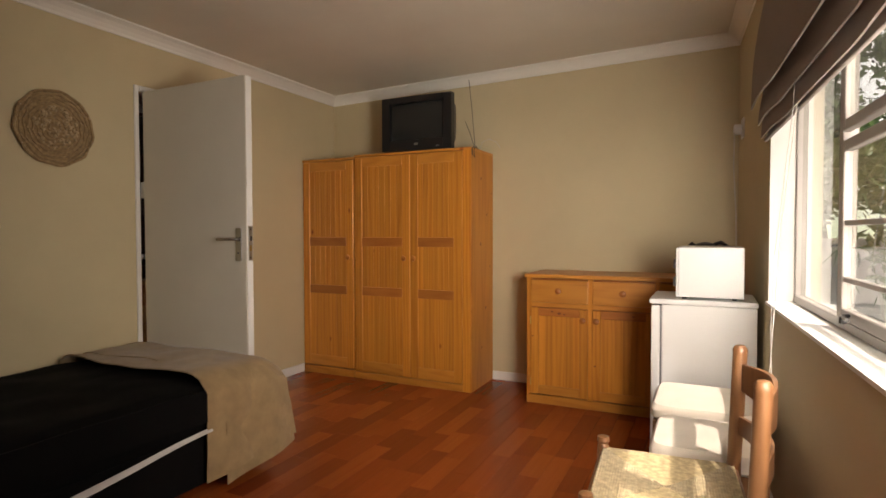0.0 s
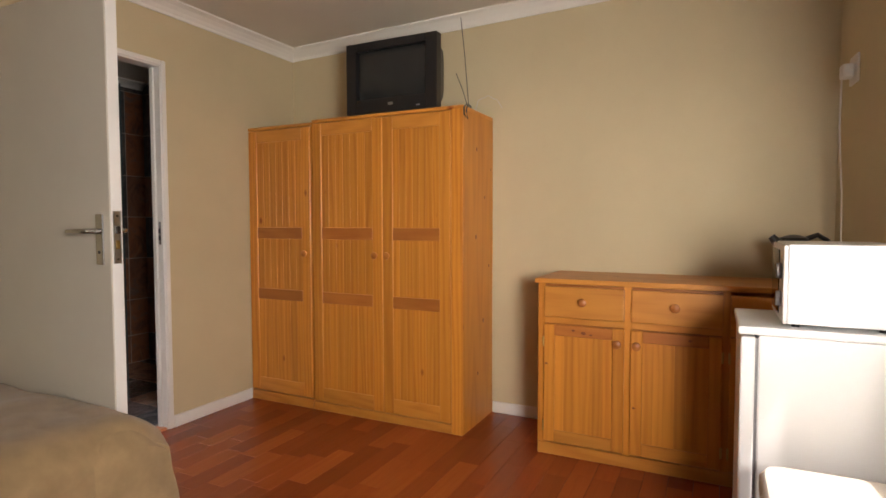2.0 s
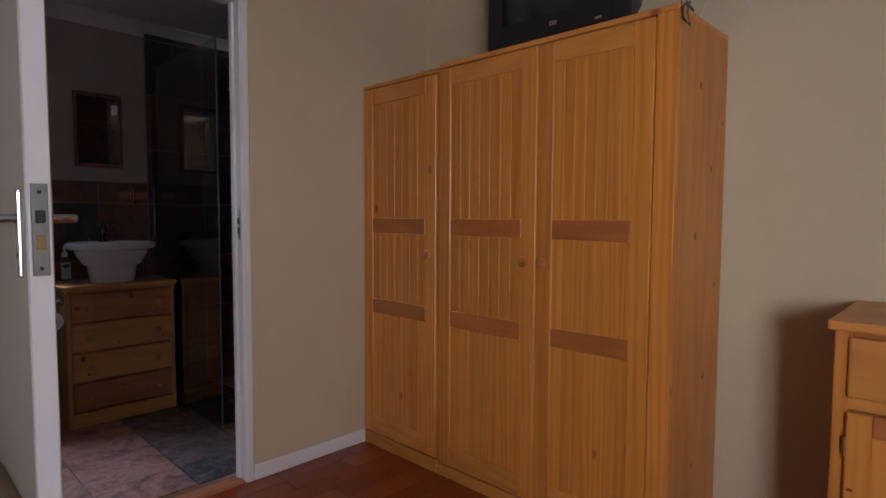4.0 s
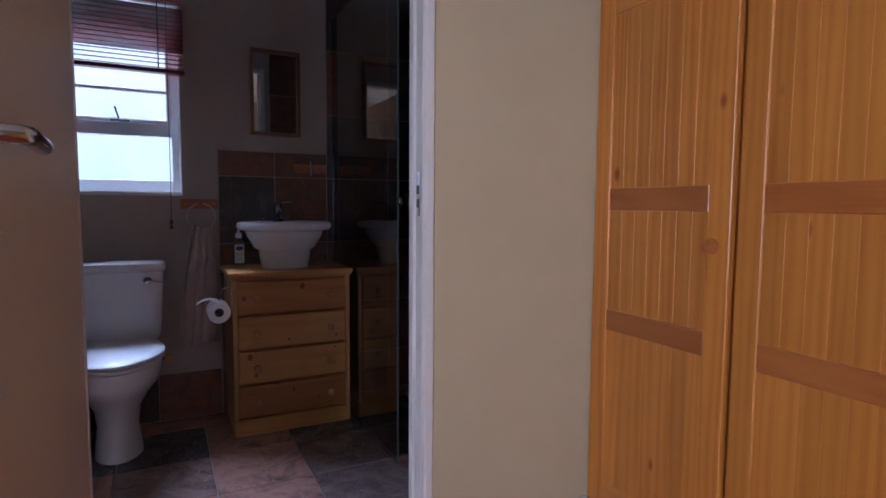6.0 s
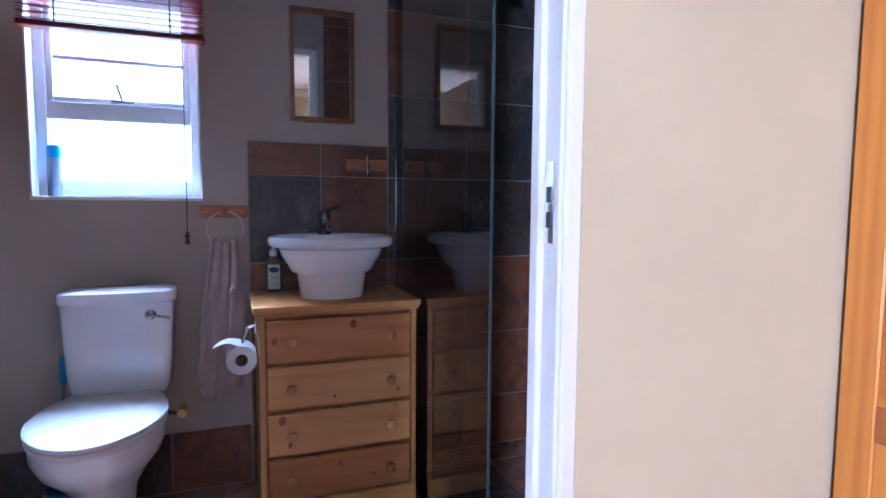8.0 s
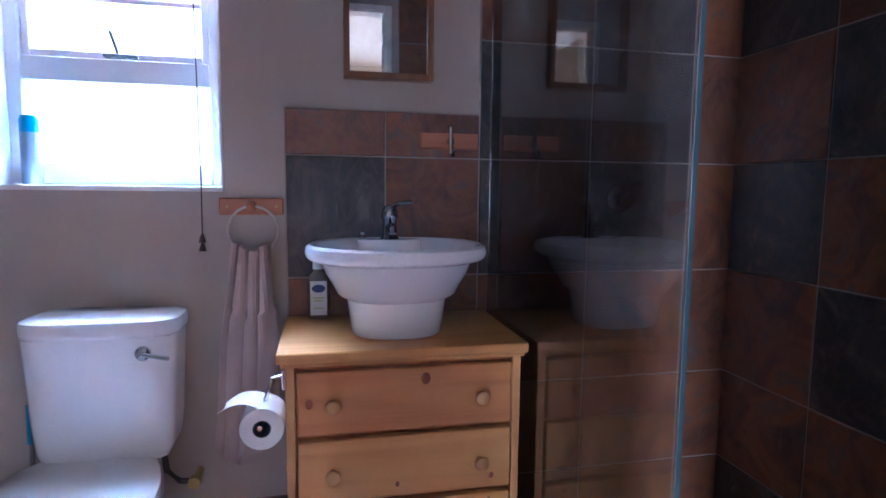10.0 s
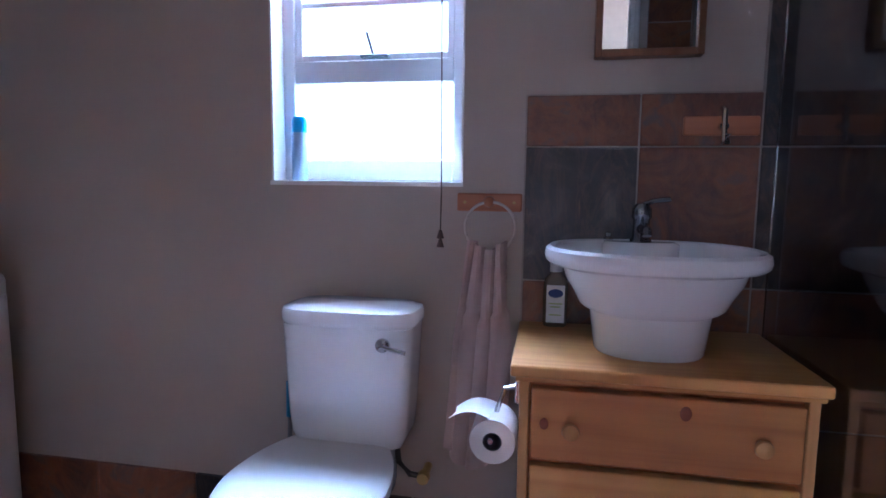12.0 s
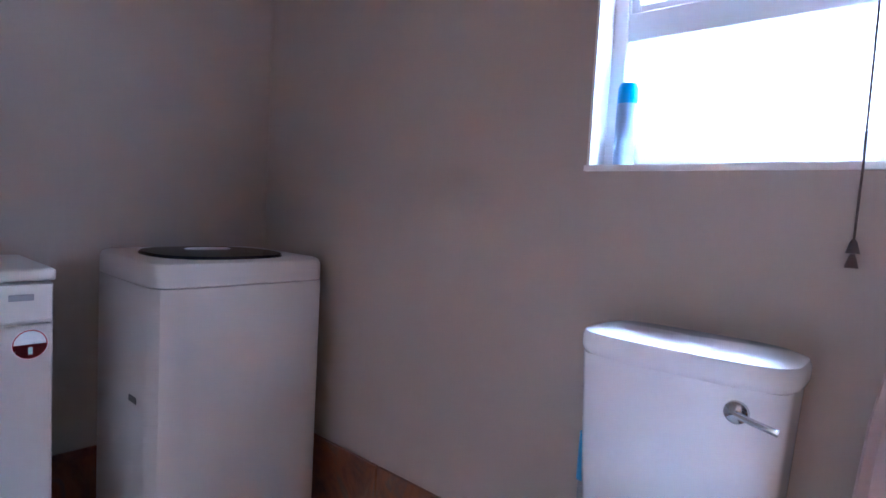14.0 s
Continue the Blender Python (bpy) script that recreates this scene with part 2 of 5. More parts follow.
M = {
    "wall": paint("wall_paint", (0.558, 0.472, 0.300), 0.75, 120, 0.10, 0.06),
    "bath_wall": paint("bathroom_paint", (0.46, 0.395, 0.33), 0.72, 120, 0.10, 0.06),
    "ceiling": paint("ceiling_paint", (0.66, 0.62, 0.53), 0.85, 60, 0.06, 0.05),
    "cornice": paint("cornice_paint", (0.78, 0.77, 0.72), 0.7, 80, 0.05, 0.04),
    "white": paint("white_gloss", (0.76, 0.75, 0.72), 0.35, 60, 0.06, 0.05),
    "reveal": paint("reveal_white", (0.80, 0.79, 0.75), 0.6, 90, 0.08, 0.04),
    "cream": paint("door_cream", (0.62, 0.58, 0.50), 0.45, 50, 0.05, 0.05),
    "pine": wood("pine_upright", (0.61, 0.250, 0.032), (0.42, 0.136, 0.014), 2),
    "pine_x": wood("pine_across", (0.59, 0.250, 0.040), (0.42, 0.145, 0.018), 0),
    "pine_y": wood("pine_deep", (0.59, 0.250, 0.040), (0.42, 0.145, 0.018), 1),
    "rail": wood("pine_dark_rail", (0.43, 0.150, 0.028), (0.29, 0.082, 0.014), 0, knots=False),
    "pale": wood("pale_pine_across", (0.60, 0.31, 0.085), (0.45, 0.19, 0.045), 1, rough=0.42, knot=0.06),
    "pale_x": wood("pale_pine_deep", (0.58, 0.31, 0.10), (0.42, 0.18, 0.05), 0, rough=0.5, knot=0.12),
    "pale_z": wood("pale_pine_upright", (0.56, 0.30, 0.095), (0.40, 0.17, 0.05), 2, rough=0.5, knot=0.12),
    "pale_red": wood("reddish_pine_across", (0.54, 0.235, 0.062), (0.36, 0.125, 0.032), 1, rough=0.42, knot=0.06),
    "knot": wood("pine_knot", (0.24, 0.07, 0.028), (0.14, 0.035, 0.014), 0, knots=False),
    "chair": wood("stained_chair_wood", (0.24, 0.11, 0.045), (0.13, 0.05, 0.02), 2, knots=False),
    "redwood": wood("reddish_fitting_wood", (0.52, 0.20, 0.085), (0.36, 0.12, 0.045), 1, knots=False),
    "laminate": laminate("strip_laminate"),
    "slate": slate("slate_floor", lift=2.1),
    "slate_wall": slate("slate_wall", True),
    "slate_rust": slate("slate_rust", True, 0.06),
    "slate_dark": slate("slate_dark", True, 0.94),
    "grout": paint("grout", (0.36, 0.31, 0.27), 0.9, 200, 0.2, 0.15),
    "ceramic": paint("white_ceramic", (0.80, 0.81, 0.82), 0.08, 20, 0.0, 0.02),
    "enamel": paint("white_enamel", (0.80, 0.80, 0.79), 0.28, 30, 0.02, 0.03),
    "enamel_old": paint("aged_enamel", (0.60, 0.58, 0.53), 0.35, 30, 0.02, 0.05),
    "plastic_white": paint("white_plastic", (0.72, 0.72, 0.71), 0.3, 60, 0.0, 0.04),
    "black": paint("black_plastic", (0.012, 0.012, 0.013), 0.35, 200, 0.05, 0.2),
    "screen": paint("dark_screen_glass", (0.022, 0.024, 0.024), 0.06, 20, 0.0, 0.1),
    "grey": paint("grey_plastic", (0.22, 0.22, 0.23), 0.4, 60, 0.0, 0.1),
    "dark_lid": paint("smoked_lid", (0.03, 0.032, 0.045), 0.18, 40, 0.0, 0.2),
    "chrome": metal("chrome"),
    "chrome_dark": metal("smoky_chrome", (0.30, 0.31, 0.33), 0.14),
    "steel": metal("brushed_steel", (0.50, 0.49, 0.46), 0.30),
    "brass": metal("brass", (0.55, 0.40, 0.15), 0.3),
    "dark_metal": metal("dark_metal", (0.10, 0.10, 0.10), 0.35),
    "alu": paint("white_aluminium", (0.70, 0.71, 0.72), 0.4, 80, 0.0, 0.05),
    "alu_bronze": paint("grey_aluminium", (0.33, 0.30, 0.27), 0.4, 80, 0.0, 0.08),
    "ring_cream": paint("cream_plastic_ring", (0.60, 0.54, 0.47), 0.3, 60, 0.0, 0.05),
    "glass_edge": paint("polished_glass_edge", (0.035, 0.055, 0.058), 0.45, 40, 0.0, 0.1),
    "soap_body": paint("tinted_bottle_plastic", (0.20, 0.165, 0.125), 0.15, 40, 0.0, 0.1),
    "glass": glass("clear_glass"),
    "shower_glass": glass("shower_glass", (0.70, 0.74, 0.77), ior=1.7),
    "mirror": metal("mirror_silver", (0.86, 0.87, 0.87), 0.01),
    "bed_black": cloth("black_bedcover", (0.002, 0.002, 0.002), sheen=0.0),
    "throw": cloth("beige_fleece", (0.30, 0.205, 0.105), folds=14.0),
    "sheet": cloth("white_sheet", (0.55, 0.53, 0.50)),
    "blind": cloth("taupe_blind_cloth", (0.20, 0.15, 0.115), stain=0.08),
    "cushion": cloth("cream_cushion_cloth", (0.62, 0.55, 0.46), stain=0.07),
    "towel": cloth("dusty_pink_towel", (0.52, 0.40, 0.36), weave=300, stain=0.12),
    "paper": cloth("tissue_paper", (0.80, 0.79, 0.78), weave=200, stain=0.03),
    "rush": cloth("woven_rush", (0.46, 0.36, 0.20), weave=160, folds=60.0, stain=0.35),
    "wicker": cloth("coiled_grass", (0.33, 0.225, 0.115), weave=200, folds=50.0, stain=0.35),
    "wicker_pale": cloth("pale_coiled_grass", (0.46, 0.34, 0.20), weave=200, folds=50.0, stain=0.3),
    "slat": wood("cherry_slats", (0.20, 0.022, 0.016), (0.11, 0.010, 0.008), 1, rough=0.35, knots=False),
    "cord": cloth("white_cord", (0.60, 0.57, 0.52)),
    "cord_dark": cloth("dark_cord", (0.10, 0.07, 0.06)),
    "blue": paint("blue_plastic", (0.03, 0.26, 0.52), 0.3, 60, 0.0, 0.06),
    "can": paint("printed_can", (0.22, 0.30, 0.42), 0.3, 30, 0.0, 0.25),
    "label_blue": paint("label_blue", (0.03, 0.06, 0.22), 0.5, 60, 0.0, 0.05),
    "label_green": paint("label_green", (0.45, 0.52, 0.20), 0.5, 60, 0.0, 0.1),
    "label_white": paint("label_white", (0.76, 0.76, 0.74), 0.5, 60, 0.0, 0.03),
    "red": paint("sticker_red", (0.50, 0.03, 0.04), 0.45, 60, 0.0, 0.05),
    "paving": paint("pale_paving", (0.42, 0.39, 0.34), 0.9, 30, 0.3, 0.2),
    "garden_wall": paint("garden_wall_plaster", (0.62, 0.60, 0.56), 0.85, 30, 0.2, 0.1),
    "leaf": leaf_mat("leaf_green", (0.11, 0.19, 0.035), (0.03, 0.075, 0.015)),
    "frond": leaf_mat("palm_green", (0.13, 0.21, 0.06), (0.05, 0.11, 0.03)),
    "bark": paint("bark", (0.10, 0.075, 0.05), 0.95, 25, 0.6, 0.3),
}


# ---- mesh helpers ----
def add_box(bm, x0, x1, y0, y1, z0, z1, bevel=0.0, segments=1):
    made = bmesh.ops.create_cube(bm, size=1.0, matrix=Matrix.Translation(((x0 + x1) / 2, (y0 + y1) / 2, (z0 + z1) / 2)) @ Matrix.Diagonal((abs(x1 - x0), abs(y1 - y0), abs(z1 - z0), 1)))
    if bevel:
        edges = {e for v in made["verts"] for e in v.link_edges}
        bmesh.ops.bevel(bm, geom=list(edges), offset=bevel, segments=segments, affect="EDGES", profile=0.6)
    return bm


def box(x0, x1, y0, y1, z0, z1, bevel=0.0, segments=1):
    return add_box(bmesh.new(), x0, x1, y0, y1, z0, z1, bevel, segments)


def add_rod(bm, a, b, r, r2=None, n=12):
    a, b = Vector(a), Vector(b)
    turn = (b - a).to_track_quat("Z", "Y").to_matrix().to_4x4()
    bmesh.ops.create_cone(bm, cap_ends=True, segments=n, radius1=r, radius2=r if r2 is None else r2, depth=(b - a).length, matrix=Matrix.Translation((a + b) / 2) @ turn)
    return bm


def rod(a, b, r, r2=None, n=12):
    return add_rod(bmesh.new(), a, b, r, r2, n)


def lathe(profile, at=(0, 0, 0), n=32, sx=1.0, sy=1.0, turn=None, power=2.0):
    """A turned shape from (radius, height) pairs; sx, sy squash it, power above 2 squares it off."""
    bm, rings = bmesh.new(), []
    turn = turn or Matrix.Identity(4)
    for r, z in profile:
        ring = []
        for k in range(n):
            a = 2 * math.pi * k / n
            c, s = math.cos(a), math.sin(a)
            q = (abs(c) ** power + abs(s) ** power) ** (-1 / power)
            ring.append(bm.verts.new(Matrix.Translation(at) @ turn @ Vector((sx * r * c * q, sy * r * s * q, z))))
        rings.append(ring)
    for low, high in zip(rings, rings[1:]):
        for k in range(n):
            bm.faces.new((low[k], low[(k + 1) % n], high[(k + 1) % n], high[k]))
    for ring, flip in ((rings[0], True), (rings[-1], False)):
        if (ring[0].co - ring[n // 2].co).length > 1e-5:
            bm.faces.new(ring[::-1] if flip else ring)
    bmesh.ops.recalc_face_normals(bm, faces=bm.faces)
    return bm


def tube(points, r, n=8, closed=False, taper=1.0):
    """A round bar along a line of points."""
    bm, rings, pts = bmesh.new(), [], [Vector(p) for p in points]
    count = len(pts)
    for k, p in enumerate(pts):
        if closed:
            d = pts[(k + 1) % count] - pts[k - 1]
        else:
            d = pts[min(k + 1, count - 1)] - pts[max(k - 1, 0)]
        d.normalize()
        u = d.cross(Vector((0, 0, 1)) if abs(d.z) < 0.9 else Vector((1, 0, 0))).normalized()
        w = d.cross(u)
        rr = r * (1 + (taper - 1) * k / max(1, count - 1))
        rings.append([bm.verts.new(p + rr * (math.cos(2 * math.pi * j / n) * u + math.sin(2 * math.pi * j / n) * w)) for j in range(n)])
    pairs = list(zip(rings, rings[1:])) + ([(rings[-1], rings[0])] if closed else [])
    for low, high in pairs:
        for j in range(n):
            bm.faces.new((low[j], low[(j + 1) % n], high[(j + 1) % n], high[j]))
    if not closed:
        bm.faces.new(rings[0][::-1]), bm.faces.new(rings[-1])
    bmesh.ops.recalc_face_normals(bm, faces=bm.faces)
    return bm


def grid_sheet(nu, nv, place, thick=0.0):
    """A sheet of nu x nv cells; place(u, v) gives its points. With thick it gets a back."""
    bm = bmesh.new()
    pts = [[bm.verts.new(place(i / nu, j / nv)) for j in range(nv + 1)] for i in range(nu + 1)]
    for i in range(nu):
        for j in range(nv):
            bm.faces.new((pts[i][j], pts[i + 1][j], pts[i + 1][j + 1], pts[i][j + 1]))
    bmesh.ops.recalc_face_normals(bm, faces=bm.faces)
    if thick:
        bm.normal_update()
        back = [[bm.verts.new(v.co - v.normal * thick) for v in row] for row in pts]
        for i in range(nu):
            for j in range(nv):
                bm.faces.new((back[i][j], back[i][j + 1], back[i + 1][j + 1], back[i + 1][j]))
        for i in range(nu):
            for j in (0, nv):
                bm.faces.new((pts[i][j], pts[i + 1][j], back[i + 1][j], back[i][j]))
        for j in range(nv):
            for i in (0, nu):
                bm.faces.new((pts[i][j], pts[i][j + 1], back[i][j + 1], back[i][j]))
        bmesh.ops.recalc_face_normals(bm, faces=bm.faces)
    return bm


def mesh_of(name, bm, material, smooth=False):
    data = bpy.data.meshes.new(name)
    bm.to_mesh(data)
    bm.free()
    if material:
        data.materials.append(material)
    if smooth:
        data.polygons.foreach_set("use_smooth", [True] * len(data.polygons))
        data.set_sharp_from_angle(angle=radians(38))
    return data


def part(name, bm, material, parent=None, label="", smooth=False):
    ob = new(name, bm if isinstance(bm, bpy.types.Mesh) else mesh_of(name, bm, M[material], smooth))
    if parent:
        ob.parent = parent
        at = parent.location if parent.type == "EMPTY" else Vector()
        ob.matrix_parent_inverse = Matrix.Translation(-at)
    return tagged(ob, label) if label else ob


def thing(name, at, label, category, group=""):
    ob = new(name)
    ob.location, ob.empty_display_size = at, 0.1
    return tagged(ob, label, category, group)


def solid(name, bm, material, label, category="", kind="", smooth=False):
    return tagged(part(name, bm, material, None, "", smooth), label, category, "", kind)


def setting(name, bm, material, label=""):
    return solid(name, bm, material, label, "", "structure")


def wall_with_hole(x0, x1, y0, y1, z1, hy0, hy1, hz0, hz1, z0=-0.02):
    """A wall along y with one opening."""
    bm = bmesh.new()
    add_box(bm, x0, x1, y0, hy0, z0, z1), add_box(bm, x0, x1, hy1, y1, z0, z1)
    if hz0 > z0 + 0.01:
        add_box(bm, x0, x1, hy0, hy1, z0, hz0)
    add_box(bm, x0, x1, hy0, hy1, hz1, z1)
    bmesh.ops.remove_doubles(bm, verts=bm.verts, dist=0.0005)
    return bm


# ---- structure: bedroom ----
base = box(XL - 0.13, XR + 0.40, YS - 0.1, YB + 0.02, -0.12, -0.012)
for v in base.verts:
    if v.co.x > 0:
        v.co.x = XR + 0.10 + 0.0594 * (3.6 - v.co.y)
floor = setting("floor", base, "black", "reddish strip laminate floor")
slab = box(XL - 0.02, XR + 0.50, YS - 0.02, YB + 0.02, HC, HC + 0.12)
for v in slab.verts:
    v.co.z += (HE - HC) * (v.co.x - XL) / (XR - XL)
setting("ceiling", slab, "ceiling", "off-white plastered ceiling rising slightly to the window")
setting("wall_north", box(XL - 0.02, XR + 0.16, YB, YB + 0.2, -0.1, HE + 0.1), "wall", "khaki-beige painted plaster wall")
setting("wall_south", box(XL - 0.1, XR + 0.55, YS - 0.2, YS, -0.1, HE + 0.1), "wall", "khaki-beige painted plaster wall")
wall_east = setting("wall_east", wall_with_hole(XR, XR + 0.2, YS, YB, HE + 0.1, WY0, WY1, WZ0, WZ1, -0.1), "wall", "khaki-beige painted wall with the window opening")
setting("wall_west", wall_with_hole(XL - 0.055, XL, YS, YB, HE + 0.1, DY0 - 0.03, DY1 + 0.03, -0.1, DH + 0.03, -0.1), "wall", "khaki-beige painted wall with the doorway")


def cornice(name, a, b, inward):
    """A cove cornice from a to b under the ceiling; inward points into the room."""
    prof = [(0, -0.075), (0.010, -0.075), (0.014, -0.060), (0.030, -0.040), (0.052, -0.022), (0.070, -0.014), (0.080, -0.010), (0.080, 0.0)]
    bm, ends = bmesh.new(), []
    for p in (a, b):
        ends.append([bm.verts.new(Vector(p) + Vector(inward) * u + Vector((0, 0, w))) for u, w in prof + [(0, 0)]])
    k = len(ends[0])
    for i in range(k):
        bm.faces.new((ends[0][i], ends[0][(i + 1) % k], ends[1][(i + 1) % k], ends[1][i]))
    bm.faces.new(ends[0]), bm.faces.new(ends[1][::-1])
    bmesh.ops.recalc_face_normals(bm, faces=bm.faces)
    return setting(name, bm, "cornice", "white coved plaster cornice")


cornice("trim_north", (XL, YB, HC), (XR - 0.02, YB, HE), (0, -1, 0))
cornice("trim_west", (XL, YS, HC - 0.001), (XL, YB, HC - 0.001), (1, 0, 0))
trim_east = cornice("trim_east", (XR, YS, HE - 0.002), (XR, YB, HE - 0.002), (-1, 0, 0))


def skirting(name, x0, x1, y0, y1):
    return setting(name, box(x0, x1, y0, y1, 0.0, 0.07, 0.004), "white", "white-painted wooden skirting board")


skirting("baseboard_west", XL, XL + 0.014, DY1 + 0.037, 4.084)
skirting("baseboard_west_2", XL, XL + 0.014, YS, DY0 - 0.037)
skirting("baseboard_north", -0.93, -0.50, YB - 0.014, YB)
base_east = skirting("baseboard_east", XR - 0.014, XR, YS, YB - 0.6)

# doorway lining and architraves
lining = thing("door_frame", (XL, DY0, 0), "white-painted wooden door frame with architraves", "door frame")
lining["kind"] = "structure"
for y0, y1 in ((DY0 - 0.03, DY0), (DY1, DY1 + 0.03)):
    part("jamb", box(XE - 0.004, XL + 0.004, y0, y1, 0.0, DH + 0.03, 0.003), "white", lining)
part("head", box(XE - 0.004, XL + 0.004, DY0, DY1, DH, DH + 0.03, 0.003), "white", lining)
for y0, y1 in ((DY0, DY0 + 0.012), (DY1 - 0.012, DY1)):
    part("door_stop", box(XL - 0.066, XL - 0.040, y0, y1, 0.0, DH, 0.002), "white", lining)
for x0, x1 in ((XL + 0.002, XL + 0.014), (XE - 0.014, XE - 0.002)):
    part("architrave", box(x0, x1, DY0 - 0.036, DY0 - 0.005, 0.0, DH + 0.036, 0.005), "white", lining)
    part("architrave", box(x0, x1, DY1 + 0.005, DY1 + 0.036, 0.0, DH + 0.036, 0.005), "white", lining)
    part("architrave", box(x0, x1, DY0 - 0.005, DY1 + 0.005, DH + 0.005, DH + 0.036, 0.005), "white", lining)
strike = part("strike_plate", box(XL - 0.036, XL - 0.012, DY1 - 0.002, DY1, 1.06, 1.19, 0.001), "chrome", lining, "chrome strike plate")
part("latch_hole", box(XL - 0.031, XL - 0.017, DY1 - 0.003, DY1 - 0.0015, 1.125, 1.15), "black", strike)
part("latch_hole", box(XL - 0.031, XL - 0.017, DY1 - 0.003, DY1 - 0.0015, 1.085, 1.11), "black", strike)

# the open door leaf
LX0, LX1, LY0, LY1 = XL + 0.068, -1.597, 2.562, 2.607
leaf = thing("door_1", (LX0, LY0, 0), "cream-painted flush door standing open into the bedroom", "door")
leaf.rotation_euler = (0, 0, radians(-0.4))
part("leaf", box(LX0, LX1, LY0, LY1, 0.008, 2.035, 0.003), "cream", leaf)
part("leaf_edge", box(LX1, LX1 + 0.002, LY0 + 0.003, LY1 - 0.003, 0.012, 2.03), "white", leaf, "white edge of the leaf")
lock = part("lock_plate", box(LX1 + 0.002, LX1 + 0.005, LY0 + 0.008, LY1 - 0.008, 1.04, 1.225, 0.001), "steel", leaf, "worn steel lock plate")
part("latch", box(LX1 + 0.005, LX1 + 0.012, LY0 + 0.014, LY1 - 0.014, 1.146, 1.172, 0.002), "dark_metal", lock)
part("bolt", box(LX1 + 0.005, LX1 + 0.008, LY0 + 0.015, LY1 - 0.015, 1.092, 1.122, 0.001), "brass", lock)
for z in (1.055, 1.208):
    part("screw", rod((LX1 + 0.004, 2.5845, z), (LX1 + 0.0065, 2.5845, z), 0.004), "dark_metal", lock)
for side, y in ((-1, LY0), (1, LY1)):
    hand = part("handle_plate", box(LX1 - 0.075, LX1 - 0.035, min(y, y + side * 0.008), max(y, y + side * 0.008), 1.035, 1.215, 0.004, 2), "chrome", leaf)
    bar = [(LX1 - 0.055, y + side * 0.006, 1.155), (LX1 - 0.055, y + side * 0.035, 1.155), (LX1 - 0.060, y + side * 0.048, 1.155), (LX1 - 0.078, y + side * 0.054, 1.155), (LX1 - 0.165, y + side * 0.050, 1.153)]
    part("lever", tube(bar, 0.0095, 10), "chrome", hand, smooth=True)
    part("keyhole", rod((LX1 - 0.055, y + side * 0.0075, 1.08), (LX1 - 0.055, y + side * 0.0092, 1.08), 0.005), "black", hand)
for z in (0.25, 1.45):
    hinge = part("hinge", rod((XL + 0.046, 2.582, z - 0.05), (XL + 0.046, 2.582, z + 0.05), 0.009), "white", leaf, "painted butt hinge")
    part("hinge_flap", box(XL + 0.012, LX0 + 0.004, 2.580, 2.584, z - 0.048, z + 0.048, 0.001), "white", hinge)

# ---- structure: bathroom ----
bath_floor = setting("floor_bathroom", box(XW - 0.02, XE + 0.004, BS - 0.02, BN + 0.02, -0.12, FB - 0.010), "grout", "slate-tiled bathroom floor with grey grout")
setting("threshold", box(XE + 0.004, XL - 0.002, DY0, DY1, -0.01, 0.012, 0.004), "redwood", "wooden threshold strip")
setting("ceiling_bathroom", box(XW - 0.02, XE + 0.02, BS - 0.02, BN + 0.02, HB, HB + 0.1), "ceiling", "off-white bathroom ceiling")
west = setting("wall_bathroom_west", wall_with_hole(XW - 0.22, XW, BS - 0.2, BN + 0.2, HB + 0.15, BY0, BY1, BZ0, BZ1, -0.1), "bath_wall", "beige bathroom wall with the window opening")
south = setting("wall_bathroom_south", box(XW, XE, BS - 0.2, BS, -0.1, HB + 0.15), "bath_wall", "beige painted bathroom wall")
north = setting("wall_bathroom_north", box(XW, XE, BN, BN + 0.2, -0.1, HB + 0.15), "grout", "slate-tiled shower wall")
setting("wall_bathroom_east", wall_with_hole(XE, XE + 0.025, BS - 0.2, BN + 0.2, HB + 0.15, DY0 - 0.03, DY1 + 0.03, -0.1, DH + 0.03, -0.1), "bath_wall", "beige painted bathroom wall with the doorway")
cornice("trim_bathroom_west", (XW, BS, HB), (XW, BN, HB), (1, 0, 0))
cornice("trim_bathroom_south", (XW, BS, HB - 0.001), (XE, BS, HB - 0.001), (0, 1, 0))


# ---- windows ----
def reveal(name, x0, x1, y0, y1, z0, z1, t=0.006):
    bm = bmesh.new()
    add_box(bm, x0, x1, y0, y0 + t, z0 + t, z1 - t), add_box(bm, x0, x1, y1 - t, y1, z0 + t, z1 - t)
    add_box(bm, x0, x1, y0, y1, z1 - t, z1)
    add_box(bm, x0 - (0.012 if x0 > 0 else 0), x1 + (0.012 if x0 < 0 else 0), y0 - 0.0, y1 + 0.0, z0, z0 + t + 0.006)
    return setting(name, bm, "reveal", "white-painted plaster window reveal and sill")


def sash(win, x, y0, y1, z0, z1, material, bars=(), wide=0.035, deep=0.03):
    """A framed light in the plane x, with glazing bars at the given heights."""
    fr = bmesh.new()
    for a, b, c, d in ((y0, y0 + wide, z0, z1), (y1 - wide, y1, z0, z1), (y0 + wide, y1 - wide, z0, z0 + wide), (y0 + wide, y1 - wide, z1 - wide, z1)):
        add_box(fr, x - deep / 2, x + deep / 2, a, b, c, d, 0.003)
    frame_ob = part("window_frame", fr, material, win)
    for z in bars:
        part("glazing_bar", box(x - 0.011, x + 0.011, y0 + wide, y1 - wide, z - 0.008, z + 0.008, 0.002), material, frame_ob)
    pane = part("pane", box(x - 0.002, x + 0.002, y0 + wide - 0.004, y1 - wide + 0.004, z0 + wide - 0.004, z1 - wide + 0.004), "glass", win)
    pane.visible_shadow = False
    return frame_ob


